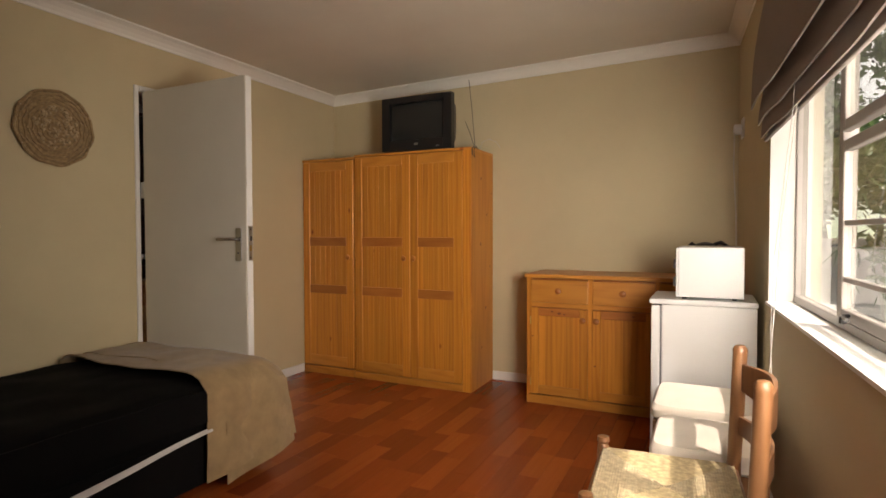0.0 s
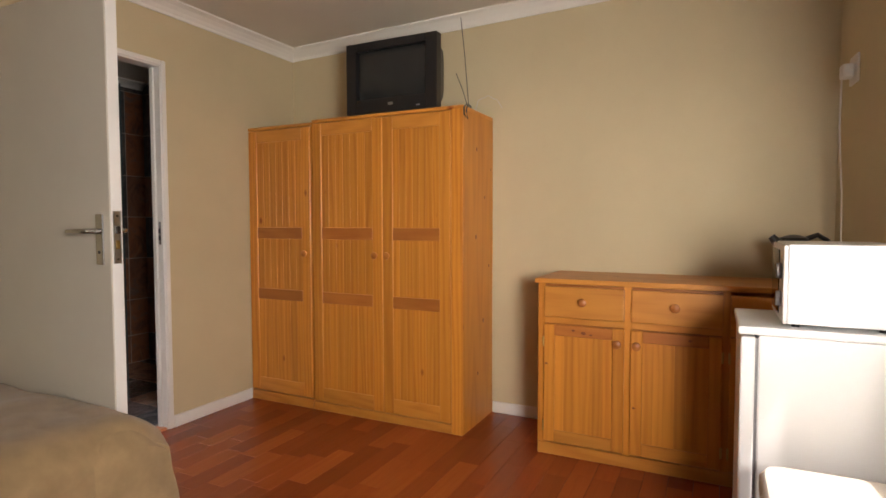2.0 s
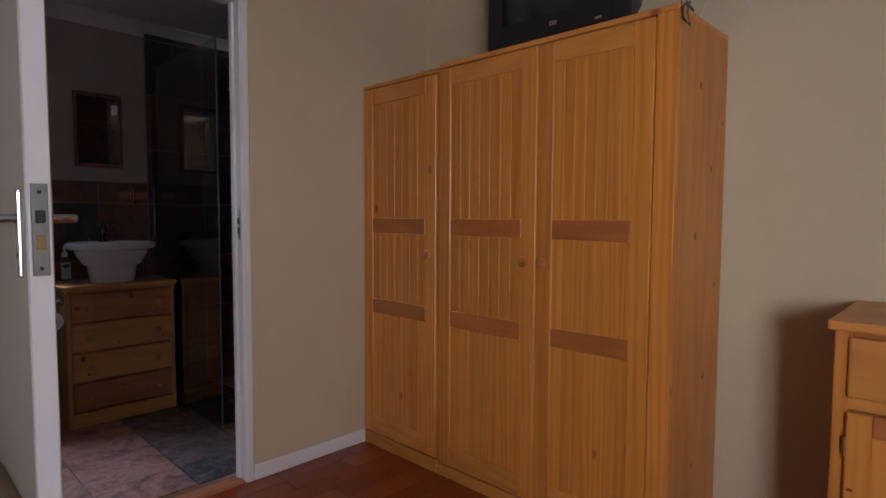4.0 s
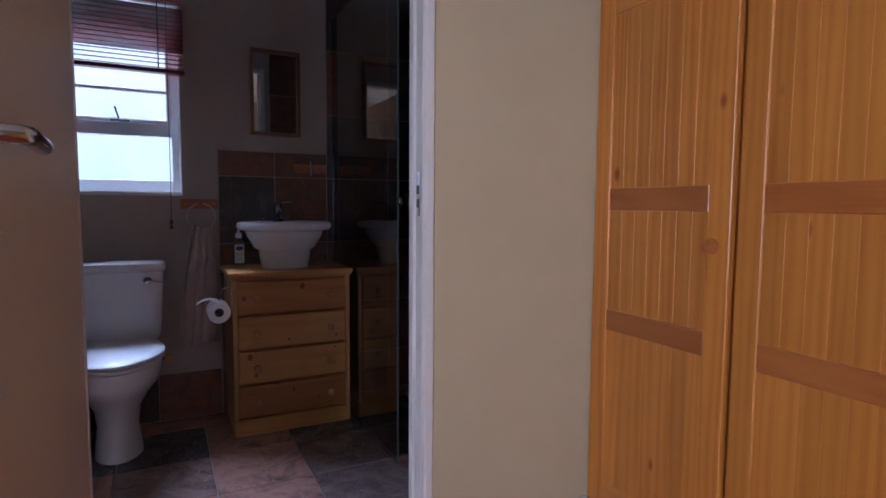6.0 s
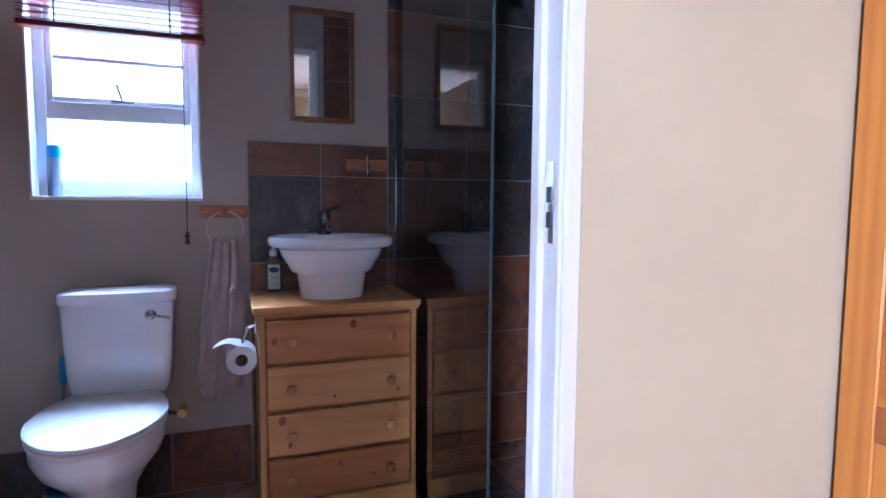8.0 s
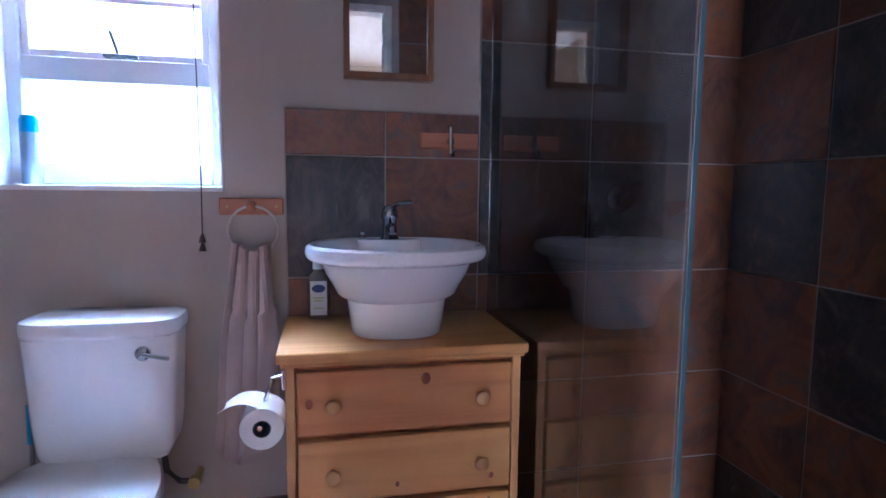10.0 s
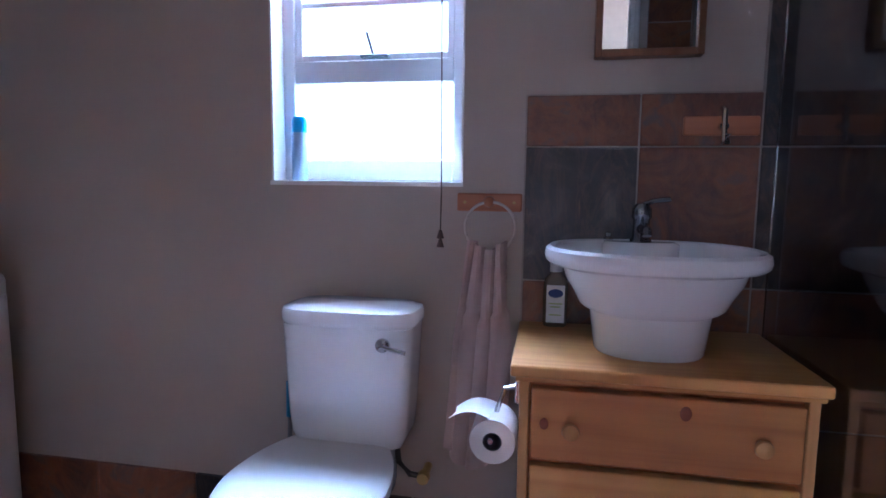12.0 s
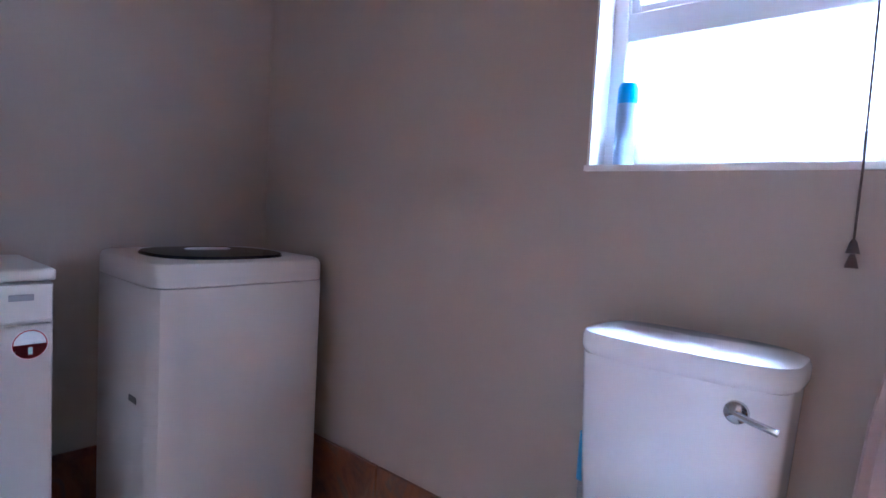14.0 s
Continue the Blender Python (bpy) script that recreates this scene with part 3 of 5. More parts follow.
sill_east = reveal("sill_bedroom", XR - 0.004, XR + 0.16, WY0, WY1, WZ0 - 0.006, WZ1)
win1 = thing("window_1", (XR + 0.12, WY0, WZ0), "wide grey aluminium window with one casement ajar", "window")
win1["kind"] = "structure"
WX = XR + 0.115
MUL = 2.48
outer = bmesh.new()
for a, b, c, d in ((WY0, WY0 + 0.035, WZ0, WZ1), (WY1 - 0.035, WY1, WZ0, WZ1), (WY0, WY1, WZ0 + 0.008, WZ0 + 0.04), (WY0, WY1, WZ1 - 0.04, WZ1), (MUL - 0.02, MUL + 0.02, WZ0 + 0.04, WZ1 - 0.04), (1.78, 1.82, WZ0 + 0.04, WZ1 - 0.04)):
    add_box(outer, WX - 0.022, WX + 0.022, a, b, c, d, 0.003)
part("outer_frame", outer, "alu_bronze", win1)
fixed = part("pane", box(WX - 0.002, WX + 0.002, MUL + 0.02, WY1 - 0.033, WZ0 + 0.038, WZ1 - 0.038), "glass", win1)
fixed.visible_shadow = False
sash(win1, WX - 0.012, 1.82, MUL - 0.02, WZ0 + 0.042, 1.475, "alu_bronze", (1.04, 1.217))
sash(win1, WX - 0.012, 1.82, MUL - 0.02, 1.505, WZ1 - 0.04, "alu_bronze")
sash(win1, WX - 0.012, WY0 + 0.035, 1.78, WZ0 + 0.042, WZ1 - 0.04, "alu_bronze", (1.04, 1.217))
stay = part("window_stay", tube([(WX - 0.03, 2.33, 0.937), (WX - 0.05, 2.31, 0.937), (WX - 0.055, 2.24, 0.934)], 0.006), "dark_metal", win1)
part("stay_knob", lathe([(0.002, 0), (0.010, 0.003), (0.010, 0.02), (0.003, 0.026)], (WX - 0.05, 2.31, 0.914), 12), "dark_metal", stay)

reveal("sill_bathroom", XW - 0.16, XW + 0.004, BY0, BY1, BZ0 - 0.006, BZ1)
BX = XW - 0.085
win2 = thing("window_2", (BX, BY0, BZ0), "white aluminium bathroom window with a top-hung light", "window")
win2["kind"] = "structure"
outer = bmesh.new()
for a, b, c, d in ((BY0 + 0.005, BY0 + 0.04, BZ0 + 0.008, BZ1), (BY1 - 0.04, BY1 - 0.005, BZ0 + 0.008, BZ1), (BY0 + 0.04, BY1 - 0.04, BZ0 + 0.008, BZ0 + 0.068), (BY0 + 0.04, BY1 - 0.04, BZ1 - 0.04, BZ1), (BY0 + 0.04, BY1 - 0.04, 1.411, 1.474)):
    add_box(outer, BX - 0.02, BX + 0.02, a, b, c, d, 0.003)
part("outer_frame", outer, "alu", win2)
low = part("pane", box(BX - 0.002, BX + 0.002, BY0 + 0.038, BY1 - 0.038, BZ0 + 0.066, 1.413), "glass", win2)
low.visible_shadow = False
sash(win2, BX - 0.004, BY0 + 0.04, BY1 - 0.04, 1.474, BZ1 - 0.04, "alu", (1.628,), 0.02)
part("stay_arm", tube([(BX + 0.025, 2.60, 1.480), (BX + 0.04, 2.60, 1.487), (BX + 0.045, 2.585, 1.54)], 0.004), "dark_metal", win2)
part("stay_base", box(BX + 0.018, BX + 0.045, 2.565, 2.645, 1.474, 1.484, 0.003), "dark_metal", win2)

# ---- floor pieces ----
SW = 0.105


def strip_mesh(length, w=SW):
    return mesh_of("strip", box(-w / 2 + 0.0007, w / 2 - 0.0007, -length / 2 + 0.0007, length / 2 - 0.0007, -0.011, 0.0, 0.0006), M["laminate"])


# ---- bedroom: wardrobe ----
def knob(at, out, material, parent, r=0.019):
    """A turned knob that points along out."""
    turn = Vector(out).to_track_quat("Z", "Y").to_matrix().to_4x4()
    return part("knob", lathe([(0.008, 0), (0.008, 0.010), (r * 0.8, 0.015), (r, 0.022), (r * 0.92, 0.028), (r * 0.5, 0.032), (0.0, 0.033)], at, 16, turn=turn), material, parent, smooth=True)


def boarded_panel(parent, x0, x1, z0, z1, y, count):
    """Tongue-and-groove boards side by side."""
    w = (x1 - x0) / count
    data = mesh_of("board", box(-w / 2, w / 2, -0.004, 0.004, z0, z1, 0.0009), M["pine"])
    for k in range(count):
        b = part("board", data, None, parent)
        b.location = (x0 + (k + 0.5) * w, y, 0)


def wardrobe_door(unit, x0, x1, z0, z1, yf, knob_x):
    d = part("door", box(x0, x1, yf + 0.012, yf + 0.018, z0, z1), "pine", unit)
    st = 0.068
    for a, b in ((x0, x0 + st), (x1 - st, x1)):
        part("stile", box(a, b, yf - 0.004, yf + 0.012, z0, z1, 0.003), "pine", d)
    for a, b, m in ((z1 - 0.075, z1, "pine_x"), (z0, z0 + 0.085, "pine_x"), (1.08, 1.152, "rail"), (0.683, 0.752, "rail")):
        part("rail", box(x0 + st, x1 - st, yf - 0.003, yf + 0.012, a, b, 0.002), m, d)
    for a, b in ((0.0 + z0 + 0.085, 0.683), (0.752, 1.08), (1.152, z1 - 0.075)):
        boarded_panel(d, x0 + st, x1 - st, a, b, yf + 0.006, 7)
    knob((knob_x, yf - 0.004, 0.990), (0, -1, 0), "rail", d, 0.021)
    return d


WF, WB = 4.085, YB - 0.006
for name, x0, x1, top, doors, words in (
        ("wardrobe", XL + 0.001, -1.968, 1.805, ((XL + 0.012, -1.975, -2.01),), "single-door varnished pine wardrobe with tongue-and-groove panels"),
        ("wardrobe", -1.962, -0.932, 1.818, ((-1.955, -1.447, -1.488), (-1.443, -1.005, -1.404)), "two-door varnished pine wardrobe with tongue-and-groove panels")):
    unit = thing(name, (x0, WF, 0), words, "wardrobe", "pine wardrobes")
    for a, b in ((x0, x0 + 0.02), (x1 - 0.02, x1)):
        part("side", box(a, b, WF + 0.02, WB, 0.0, top - 0.02, 0.002), "pine", unit)
    part("top", box(x0 - 0.0, x1 + 0.0, WF + 0.002, WB, top - 0.02, top, 0.003), "pine_x", unit)
    part("plinth", box(x0 + 0.02, x1 - 0.02, WF + 0.018, WF + 0.036, 0.0, 0.062, 0.002), "pine_x", unit)
    part("back", box(x0 + 0.02, x1 - 0.02, WB - 0.012, WB, 0.062, top - 0.02), "pine", unit)
    if len(doors) == 2:
        part("front_stile", box(-1.002, x1, WF - 0.002, WF + 0.02, 0.0, top - 0.02, 0.003), "pine", unit)
        part("front_plinth", box(x0, -1.002, WF + 0.0, WF + 0.018, 0.0, 0.052, 0.003), "pine_x", unit)
    else:
        part("front_plinth", box(x0, x1, WF + 0.0, WF + 0.018, 0.0, 0.062, 0.003), "pine_x", unit)
    if len(doors) == 2:
        for y, z, r in ((4.28, 1.60, 0.009), (4.40, 1.33, 0.008), (4.27, 1.10, 0.010), (4.47, 0.92, 0.007), (4.38, 0.60, 0.010), (4.30, 0.30, 0.008), (4.50, 1.50, 0.006)):
            part("knot", lathe([(r, 0), (r * 0.9, 0.0009), (r * 0.3, 0.0011), (0, 0.0011)], (x1 - 0.0002, y, z), 14, 1.5, 1.0, Matrix.Rotation(radians(90), 4, "Y")), "knot", unit, smooth=True)
    for a, b, kx in doors:
        wardrobe_door(unit, a, b, 0.062 if len(doors) == 2 else 0.072, top - 0.026, WF, kx)

# ---- bedroom: sideboard ----
CX0, CX1, CF, CB, CT = -0.505, 0.795, 4.07, YB - 0.006, 0.902
side = thing("sideboard", (CX0, CF, 0), "varnished pine sideboard with drawers above boarded doors", "sideboard")
part("top", box(CX0 - 0.012, CX1 + 0.012, CF - 0.018, CB, CT - 0.026, CT, 0.006, 2), "pine_x", side)
for a, b in ((CX0, CX0 + 0.02), (CX1 - 0.02, CX1)):
    part("side", box(a, b, CF + 0.004, CB, 0.0, CT - 0.026, 0.002), "pine", side)
part("plinth", box(CX0 + 0.002, CX1 - 0.002, CF - 0.006, CF + 0.02, 0.0, 0.06, 0.004), "pine_x", side)
part("carcass", box(CX0 + 0.02, CX1 - 0.02, CF + 0.02, CB - 0.01, 0.06, CT - 0.03), "rail", side)
n_bay = 3
bw = (CX1 - CX0 - 0.04) / n_bay
for k in range(n_bay + 1):
    x = CX0 + 0.02 + k * bw
    part("stile", box(x - 0.018, x + 0.018, CF, CF + 0.02, 0.06, CT - 0.026, 0.002), "pine", side)
part("rail", box(CX0 + 0.02, CX1 - 0.02, CF + 0.001, CF + 0.019, 0.675, 0.705, 0.002), "pine_x", side)
for k in range(n_bay):
    a, b = CX0 + 0.02 + k * bw + 0.014, CX0 + 0.02 + (k + 1) * bw - 0.014
    dr = part("drawer", box(a, b, CF - 0.012, CF + 0.006, 0.707, CT - 0.040, 0.006, 2), "pine_x", side)
    knob(((a + b) / 2, CF - 0.012, 0.790), (0, -1, 0), "rail", dr, 0.021)
    d = part("door", box(a, b, CF + 0.004, CF + 0.008, 0.070, 0.670), "pine", side)
    for p, q in ((a, a + 0.055), (b - 0.055, b)):
        part("stile", box(p, q, CF - 0.014, CF + 0.004, 0.070, 0.670, 0.004), "pine", d)
    part("rail", box(a + 0.055, b - 0.055, CF - 0.013, CF + 0.004, 0.615, 0.670, 0.003), "rail", d)
    part("rail", box(a + 0.055, b - 0.055, CF - 0.013, CF + 0.004, 0.070, 0.130, 0.003), "pine_x", d)
    for x, z, r in (((0.15, 0.647, 0.007), (0.20, 0.637, 0.010), (0.235, 0.631, 0.006), (0.015, 0.47, 0.006)), ((0.26, 0.643, 0.007), (0.02, 0.30, 0.006)), ((0.12, 0.645, 0.008),))[k]:
        part("knot", lathe([(r, 0), (r * 0.9, 0.0009), (r * 0.3, 0.0011), (0, 0.0011)], (a + x, CF - (0.0138 if x < 0.055 else 0.0128), z), 14, 1.3, 0.8, Matrix.Rotation(radians(90), 4, "X")), "knot", d, smooth=True)
    boarded_panel(d, a + 0.055, b - 0.055, 0.130, 0.615, CF - 0.001, 6)
    knob(((b - 0.03) if k % 2 == 0 else (a + 0.03), CF - 0.014, 0.600), (0, -1, 0), "rail", d, 0.021)
    hx = a if k % 2 == 0 else b
    for z in (0.15, 0.58):
        part("hinge", rod((hx, CF - 0.012, z - 0.025), (hx, CF - 0.012, z + 0.025), 0.005, n=8), "brass", d)

# ---- bedroom: television, aerial ----
TX0, TX1, TF, TB, TZ = -1.722, -1.110, 4.125, 4.50, 1.818
tv = thing("television", (TX0, TF, TZ), "old black tube television standing on the wardrobe", "television")
bez = bmesh.new()
sw = 0.072
for a, b, c, d in ((TX0, TX0 + sw, TZ + 0.012, TZ + 0.430), (TX1 - sw, TX1, TZ + 0.012, TZ + 0.430), (TX0 + sw, TX1 - sw, TZ + 0.012, TZ + 0.095), (TX0 + sw, TX1 - sw, TZ + 0.382, TZ + 0.430)):
    add_box(bez, a, b, TF, TF + 0.06, c, d, 0.006, 2)
part("bezel", bez, "black", tv)
part("housing", lathe([(0.29, 0.0), (0.285, 0.08), (0.21, 0.18), (0.155, 0.28), (0.10, 0.32)], ((TX0 + TX1) / 2, TF + 0.055, TZ + 0.222), 32, 1.0, 0.70, Matrix.Rotation(radians(-90), 4, "X"), 6.0), "black", tv, smooth=True)


def tube_face(u, v):
    x, z = TX0 + sw - 0.004 + u * (TX1 - TX0 - 2 * sw + 0.008), TZ + 0.09 + v * 0.297
    return (x, TF + 0.018 + 0.028 * ((2 * u - 1) ** 2 + (2 * v - 1) ** 2) / 2, z)


part("screen", grid_sheet(16, 12, tube_face, 0.004), "screen", tv, "dark curved glass screen", smooth=True)
part("base", box(TX0 + 0.06, TX1 - 0.06, TF + 0.05, TB - 0.1, TZ, TZ + 0.014), "black", tv)
part("power_button", box(TX1 - 0.13, TX1 - 0.105, TF - 0.004, TF + 0.004, TZ + 0.03, TZ + 0.038, 0.001), "grey", tv)
part("badge", box((TX0 + TX1) / 2 - 0.012, (TX0 + TX1) / 2 + 0.02, TF - 0.002, TF + 0.003, TZ + 0.05, TZ + 0.066, 0.001), "steel", tv)

aerial = thing("tv_aerial", (-0.99, 4.30, 1.818), "rabbit-ear indoor aerial with a dark looped cable", "aerial")
part("aerial_base", lathe([(0.035, 0), (0.035, 0.008), (0.02, 0.02), (0.006, 0.03), (0, 0.03)], (-0.99, 4.30, 1.818), 16), "black", aerial, smooth=True)
part("rod", tube([(-0.99, 4.30, 1.84), (-1.02, 4.31, 2.14), (-1.05, 4.32, 2.37)], 0.0022, 6), "dark_metal", aerial)
part("rod", tube([(-0.995, 4.30, 1.84), (-1.03, 4.30, 1.95), (-1.075, 4.31, 2.05)], 0.0022, 6), "dark_metal", aerial)
part("cable", tube([(-0.97, 4.29, 1.825), (-0.945, 4.22, 1.835), (-0.935, 4.14, 1.83), (-0.925, 4.085, 1.80), (-0.915, 4.065, 1.76), (-0.895, 4.07, 1.735), (-0.90, 4.06, 1.775), (-0.89, 4.05, 1.80)], 0.004, 6), "black", aerial)
part("wire", tube([(-0.96, 4.32, 1.822), (-0.93, 4.30, 1.88), (-0.87, 4.30, 1.90), (-0.82, 4.32, 1.87), (-0.80, 4.34, 1.83)], 0.0018, 6), "cord", aerial)

# ---- bedroom: socket and flex ----
sock = thing("wall_socket", (XR, 4.28, 1.83), "white wall socket with plug and hanging white flex", "socket")
part("plate", box(XR - 0.010, XR, 4.22, 4.34, 1.775, 1.895, 0.004, 2), "plastic_white", sock)
part("plug", box(XR - 0.055, XR - 0.010, 4.25, 4.31, 1.80, 1.86, 0.010, 2), "plastic_white", sock)
part("flex", tube([(XR - 0.05, 4.28, 1.80), (XR - 0.052, 4.285, 1.6), (XR - 0.035, 4.29, 1.3), (XR - 0.03, 4.29, 1.0), (XR - 0.03, 4.29, 0.90)], 0.0035, 6), "cord", sock)

# ---- bedroom: fridge, microwave, kettle ----
FX0, FX1, FY0, FY1, FT = 0.378, 0.858, 3.325, 3.735, 0.852
fridge = thing("fridge", (FX0, FY0, 0), "small white undercounter fridge beside the sideboard", "fridge")
part("cabinet", box(FX0 + 0.055, FX1, FY0 + 0.006, FY1 - 0.006, 0.03, FT - 0.028, 0.006, 2), "enamel", fridge)
part("door", box(FX0 + 0.004, FX0 + 0.047, FY0 + 0.006, FY1 - 0.006, 0.045, FT - 0.034, 0.010, 3), "enamel", fridge)
part("seal", box(FX0 + 0.047, FX0 + 0.055, FY0 + 0.012, FY1 - 0.012, 0.05, FT - 0.04), "grey", fridge)
part("worktop", box(FX0 - 0.004, FX1 + 0.004, FY0 - 0.006, FY1 + 0.006, FT - 0.026, FT, 0.008, 2), "enamel", fridge)
for x in (FX0 + 0.09, FX1 - 0.04):
    for y in (FY0 + 0.05, FY1 - 0.05):
        part("foot", rod((x, y, 0), (x, y, 0.032), 0.018), "black", fridge)

MX0, MX1, MY0, MY1, MZ = 0.497, 0.802, 3.342, 3.715, FT
mic = thing("microwave", (MX0, MY0, MZ), "white microwave oven with dark door on the fridge", "microwave")
part("case", box(MX0 + 0.012, MX1, MY0, MY1, MZ + 0.012, MZ + 0.262, 0.006, 2), "enamel", mic)
part("front_panel", box(MX0, MX0 + 0.012, MY0 + 0.002, MY1 - 0.002, MZ + 0.012, MZ + 0.258, 0.004, 2), "plastic_white", mic)
part("door_window", box(MX0 - 0.003, MX0 + 0.002, MY0 + 0.12, MY1 - 0.02, MZ + 0.03, MZ + 0.24, 0.002), "screen", mic, "dark door window")
for z in (0.085, 0.175):
    turn = Matrix.Rotation(radians(-90), 4, "Y")
    part("dial", lathe([(0.026, 0), (0.024, 0.014), (0.0, 0.015)], (MX0, MY0 + 0.065, MZ + z), 20, turn=turn), "grey", mic, smooth=True)
for x in (MX0 + 0.04, MX1 - 0.04):
    for y in (MY0 + 0.04, MY1 - 0.04):
        part("foot", rod((x, y, MZ), (x, y, MZ + 0.014), 0.012), "black", mic)

kx, ky = 0.62, 4.28
ket = thing("kettle", (kx, ky, CT), "black plastic electric kettle on the sideboard", "kettle")
part("body", lathe([(0.078, 0), (0.082, 0.01), (0.080, 0.03), (0.072, 0.12), (0.062, 0.19), (0.055, 0.21), (0.02, 0.222), (0.0, 0.224)], (kx, ky, CT), 28), "black", ket, smooth=True)
part("handle", tube([(kx + 0.05, ky, CT + 0.205), (kx + 0.09, ky, CT + 0.222), (kx + 0.125, ky, CT + 0.20), (kx + 0.13, ky, CT + 0.12), (kx + 0.10, ky, CT + 0.05), (kx + 0.075, ky, CT + 0.04)], 0.012, 8), "black", ket, smooth=True)
part("spout", rod((kx - 0.05, ky, CT + 0.17), (kx - 0.088, ky, CT + 0.215), 0.024, 0.016), "black", ket, smooth=True)

# ---- bedroom: roman blind ----
bl = thing("roman_blind", (XR, 2.0, 1.5), "taupe fabric roman blind drawn half up over the window", "blind")
BLY0, BLY1 = 0.70, 3.24


def fold(z_top, z_bottom, out, name, thick=0.006):
    def place(u, v):
        z = z_bottom + v * (z_top - z_bottom)
        sag = 0.010 * math.sin(u * 9.0 + z * 7) + 0.006 * math.sin(u * 23.0)
        belly = math.sin(min(1.0, 1 - v) * math.pi * 0.5)
        return (XR - 0.012 - out * belly - abs(sag) * 0.4, BLY0 + u * (BLY1 - BLY0), z + sag * 0.6 * (1 - v))
    return part(name, grid_sheet(40, 8, place, thick), "blind", bl, smooth=True)


part("headrail", box(XR - 0.035, XR - 0.002, BLY0, BLY1, 2.27, 2.315, 0.004), "blind", bl)
# flat backing sheet, added to stop light slits between the folds
part("lining", box(XR - 0.010, XR - 0.005, BLY0, BLY1, 1.62, 2.28), "blind", bl)
fold(2.29, 1.745, 0.060, "upper_fold")
fold(1.88, 1.67, 0.030, "middle_fold")
fold(1.80, 1.612, 0.016, "lower_fold")
part("bottom_bar", box(XR - 0.024, XR - 0.012, BLY0, BLY1, 1.597, 1.617, 0.003), "blind", bl)
part("pull_cord", tube([(XR - 0.03, 2.42, 2.26), (XR - 0.035, 2.46, 1.60), (XR - 0.05, 2.62, 1.2), (XR - 0.06, 2.66, 0.9), (XR - 0.10, 2.45, 0.75), (XR - 0.14, 2.25, 0.66), (XR - 0.15, 2.20, 0.52)], 0.0016, 6), "cord", bl)
part("pull_cord", tube([(XR - 0.03, 2.43, 2.26), (XR - 0.04, 2.49, 1.60), (XR - 0.05, 2.74, 1.1), (XR - 0.07, 2.66, 0.85), (XR - 0.12, 2.28, 0.64), (XR - 0.13, 2.23, 0.55)], 0.0016, 6), "cord", bl)
part("cord_knob", lathe([(0.002, 0.018), (0.005, 0.014), (0.006, 0.004), (0, 0.0)], (XR - 0.13, 2.23, 0.535), 12), "cord", bl, smooth=True)

# the window wall runs slightly out of square, wider towards the door side of the room
SKEW = Matrix.Translation((XR, 3.6, 0)) @ Matrix.Rotation(radians(3.4), 4, "Z") @ Matrix.Translation((-XR, -3.6, 0))
for ob in (wall_east, trim_east, base_east, sill_east, win1, sock, bl):
    ob.matrix_basis = SKEW @ ob.matrix_basis

# ---- bedroom: chairs ----
SX0, SX1, SY0, SY1, SZ = 0.345, 0.745, 1.825, 2.275, 0.445
chair = thing("chair", (0.545, 2.05, 0), "dark-stained wooden ladder-back chair with woven rush seat", "chair")
for x, y in ((SX0, SY0), (SX0, SY1)):
    part("leg", lathe([(0.016, 0), (0.020, 0.1), (0.021, 0.40), (0.019, 0.455), (0.015, 0.465), (0.021, 0.475), (0.019, 0.488), (0, 0.494)], (x, y, 0), 14), "chair", chair, smooth=True)
for y in (SY0, SY1):
    pts = [(SX1, y, 0), (SX1, y, 0.45), (SX1 + 0.008, y, 0.64), (SX1 + 0.014, y, 0.812)]
    part("back_post", tube(pts, 0.021, 14), "chair", chair, smooth=True)
    part("finial", lathe([(0.021, 0), (0.022, 0.012), (0.015, 0.024), (0, 0.028)], (SX1 + 0.014, y, 0.808), 14), "chair", chair, smooth=True)
for z, h in ((0.735, 0.10), (0.585, 0.065)):
    part("back_slat", grid_sheet(14, 3, lambda u, v, z=z, h=h: (SX1 + 0.012 + (z - 0.5) * 0.04 + 0.055 * math.sin(u * math.pi), SY0 + u * (SY1 - SY0), z + (v - 0.5) * h * (0.8 + 0.3 * math.sin(u * math.pi))), 0.012), "chair", chair, smooth=True)
for z in (0.15, 0.30):
    part("stretcher", rod((SX0, SY0, z), (SX0, SY1, z), 0.010), "chair", chair)
    for y in (SY0, SY1):
        part("stretcher", rod((SX0, y, z + 0.03), (SX1, y, z + 0.03), 0.010), "chair", chair)
part("stretcher", rod((SX1, SY0, 0.22), (SX1, SY1, 0.22), 0.010), "chair", chair)
for a, b in (((SX0, SY0), (SX0, SY1)), ((SX1, SY0), (SX1, SY1)), ((SX0, SY0), (SX1, SY0)), ((SX0, SY1), (SX1, SY1))):
    part("seat_rail", rod((*a, SZ - 0.012), (*b, SZ - 0.012), 0.013), "chair", chair)
rush = bmesh.new()
cxm, cym = (SX0 + SX1) / 2, (SY0 + SY1) / 2
NR = 26
for k in range(NR):
    f = 1 - (k + 0.5) / NR
    hx, hy = (SX1 - SX0) / 2 * f, (SY1 - SY0) / 2 * f
    ring = [(cxm - hx, cym - hy), (cxm + hx, cym - hy), (cxm + hx, cym + hy), (cxm - hx, cym + hy)]
    zz = SZ + 0.004 - 0.010 * (1 - f)
    for i in range(4):
        p, q = ring[i], ring[(i + 1) % 4]
        add_rod(rush, (*p, zz), (*q, zz), 0.0052, n=6)
tagged(part("seat", rush, "rush", chair), "woven rush seat", kind="stuff")
chair.rotation_euler = (0, 0, radians(4))


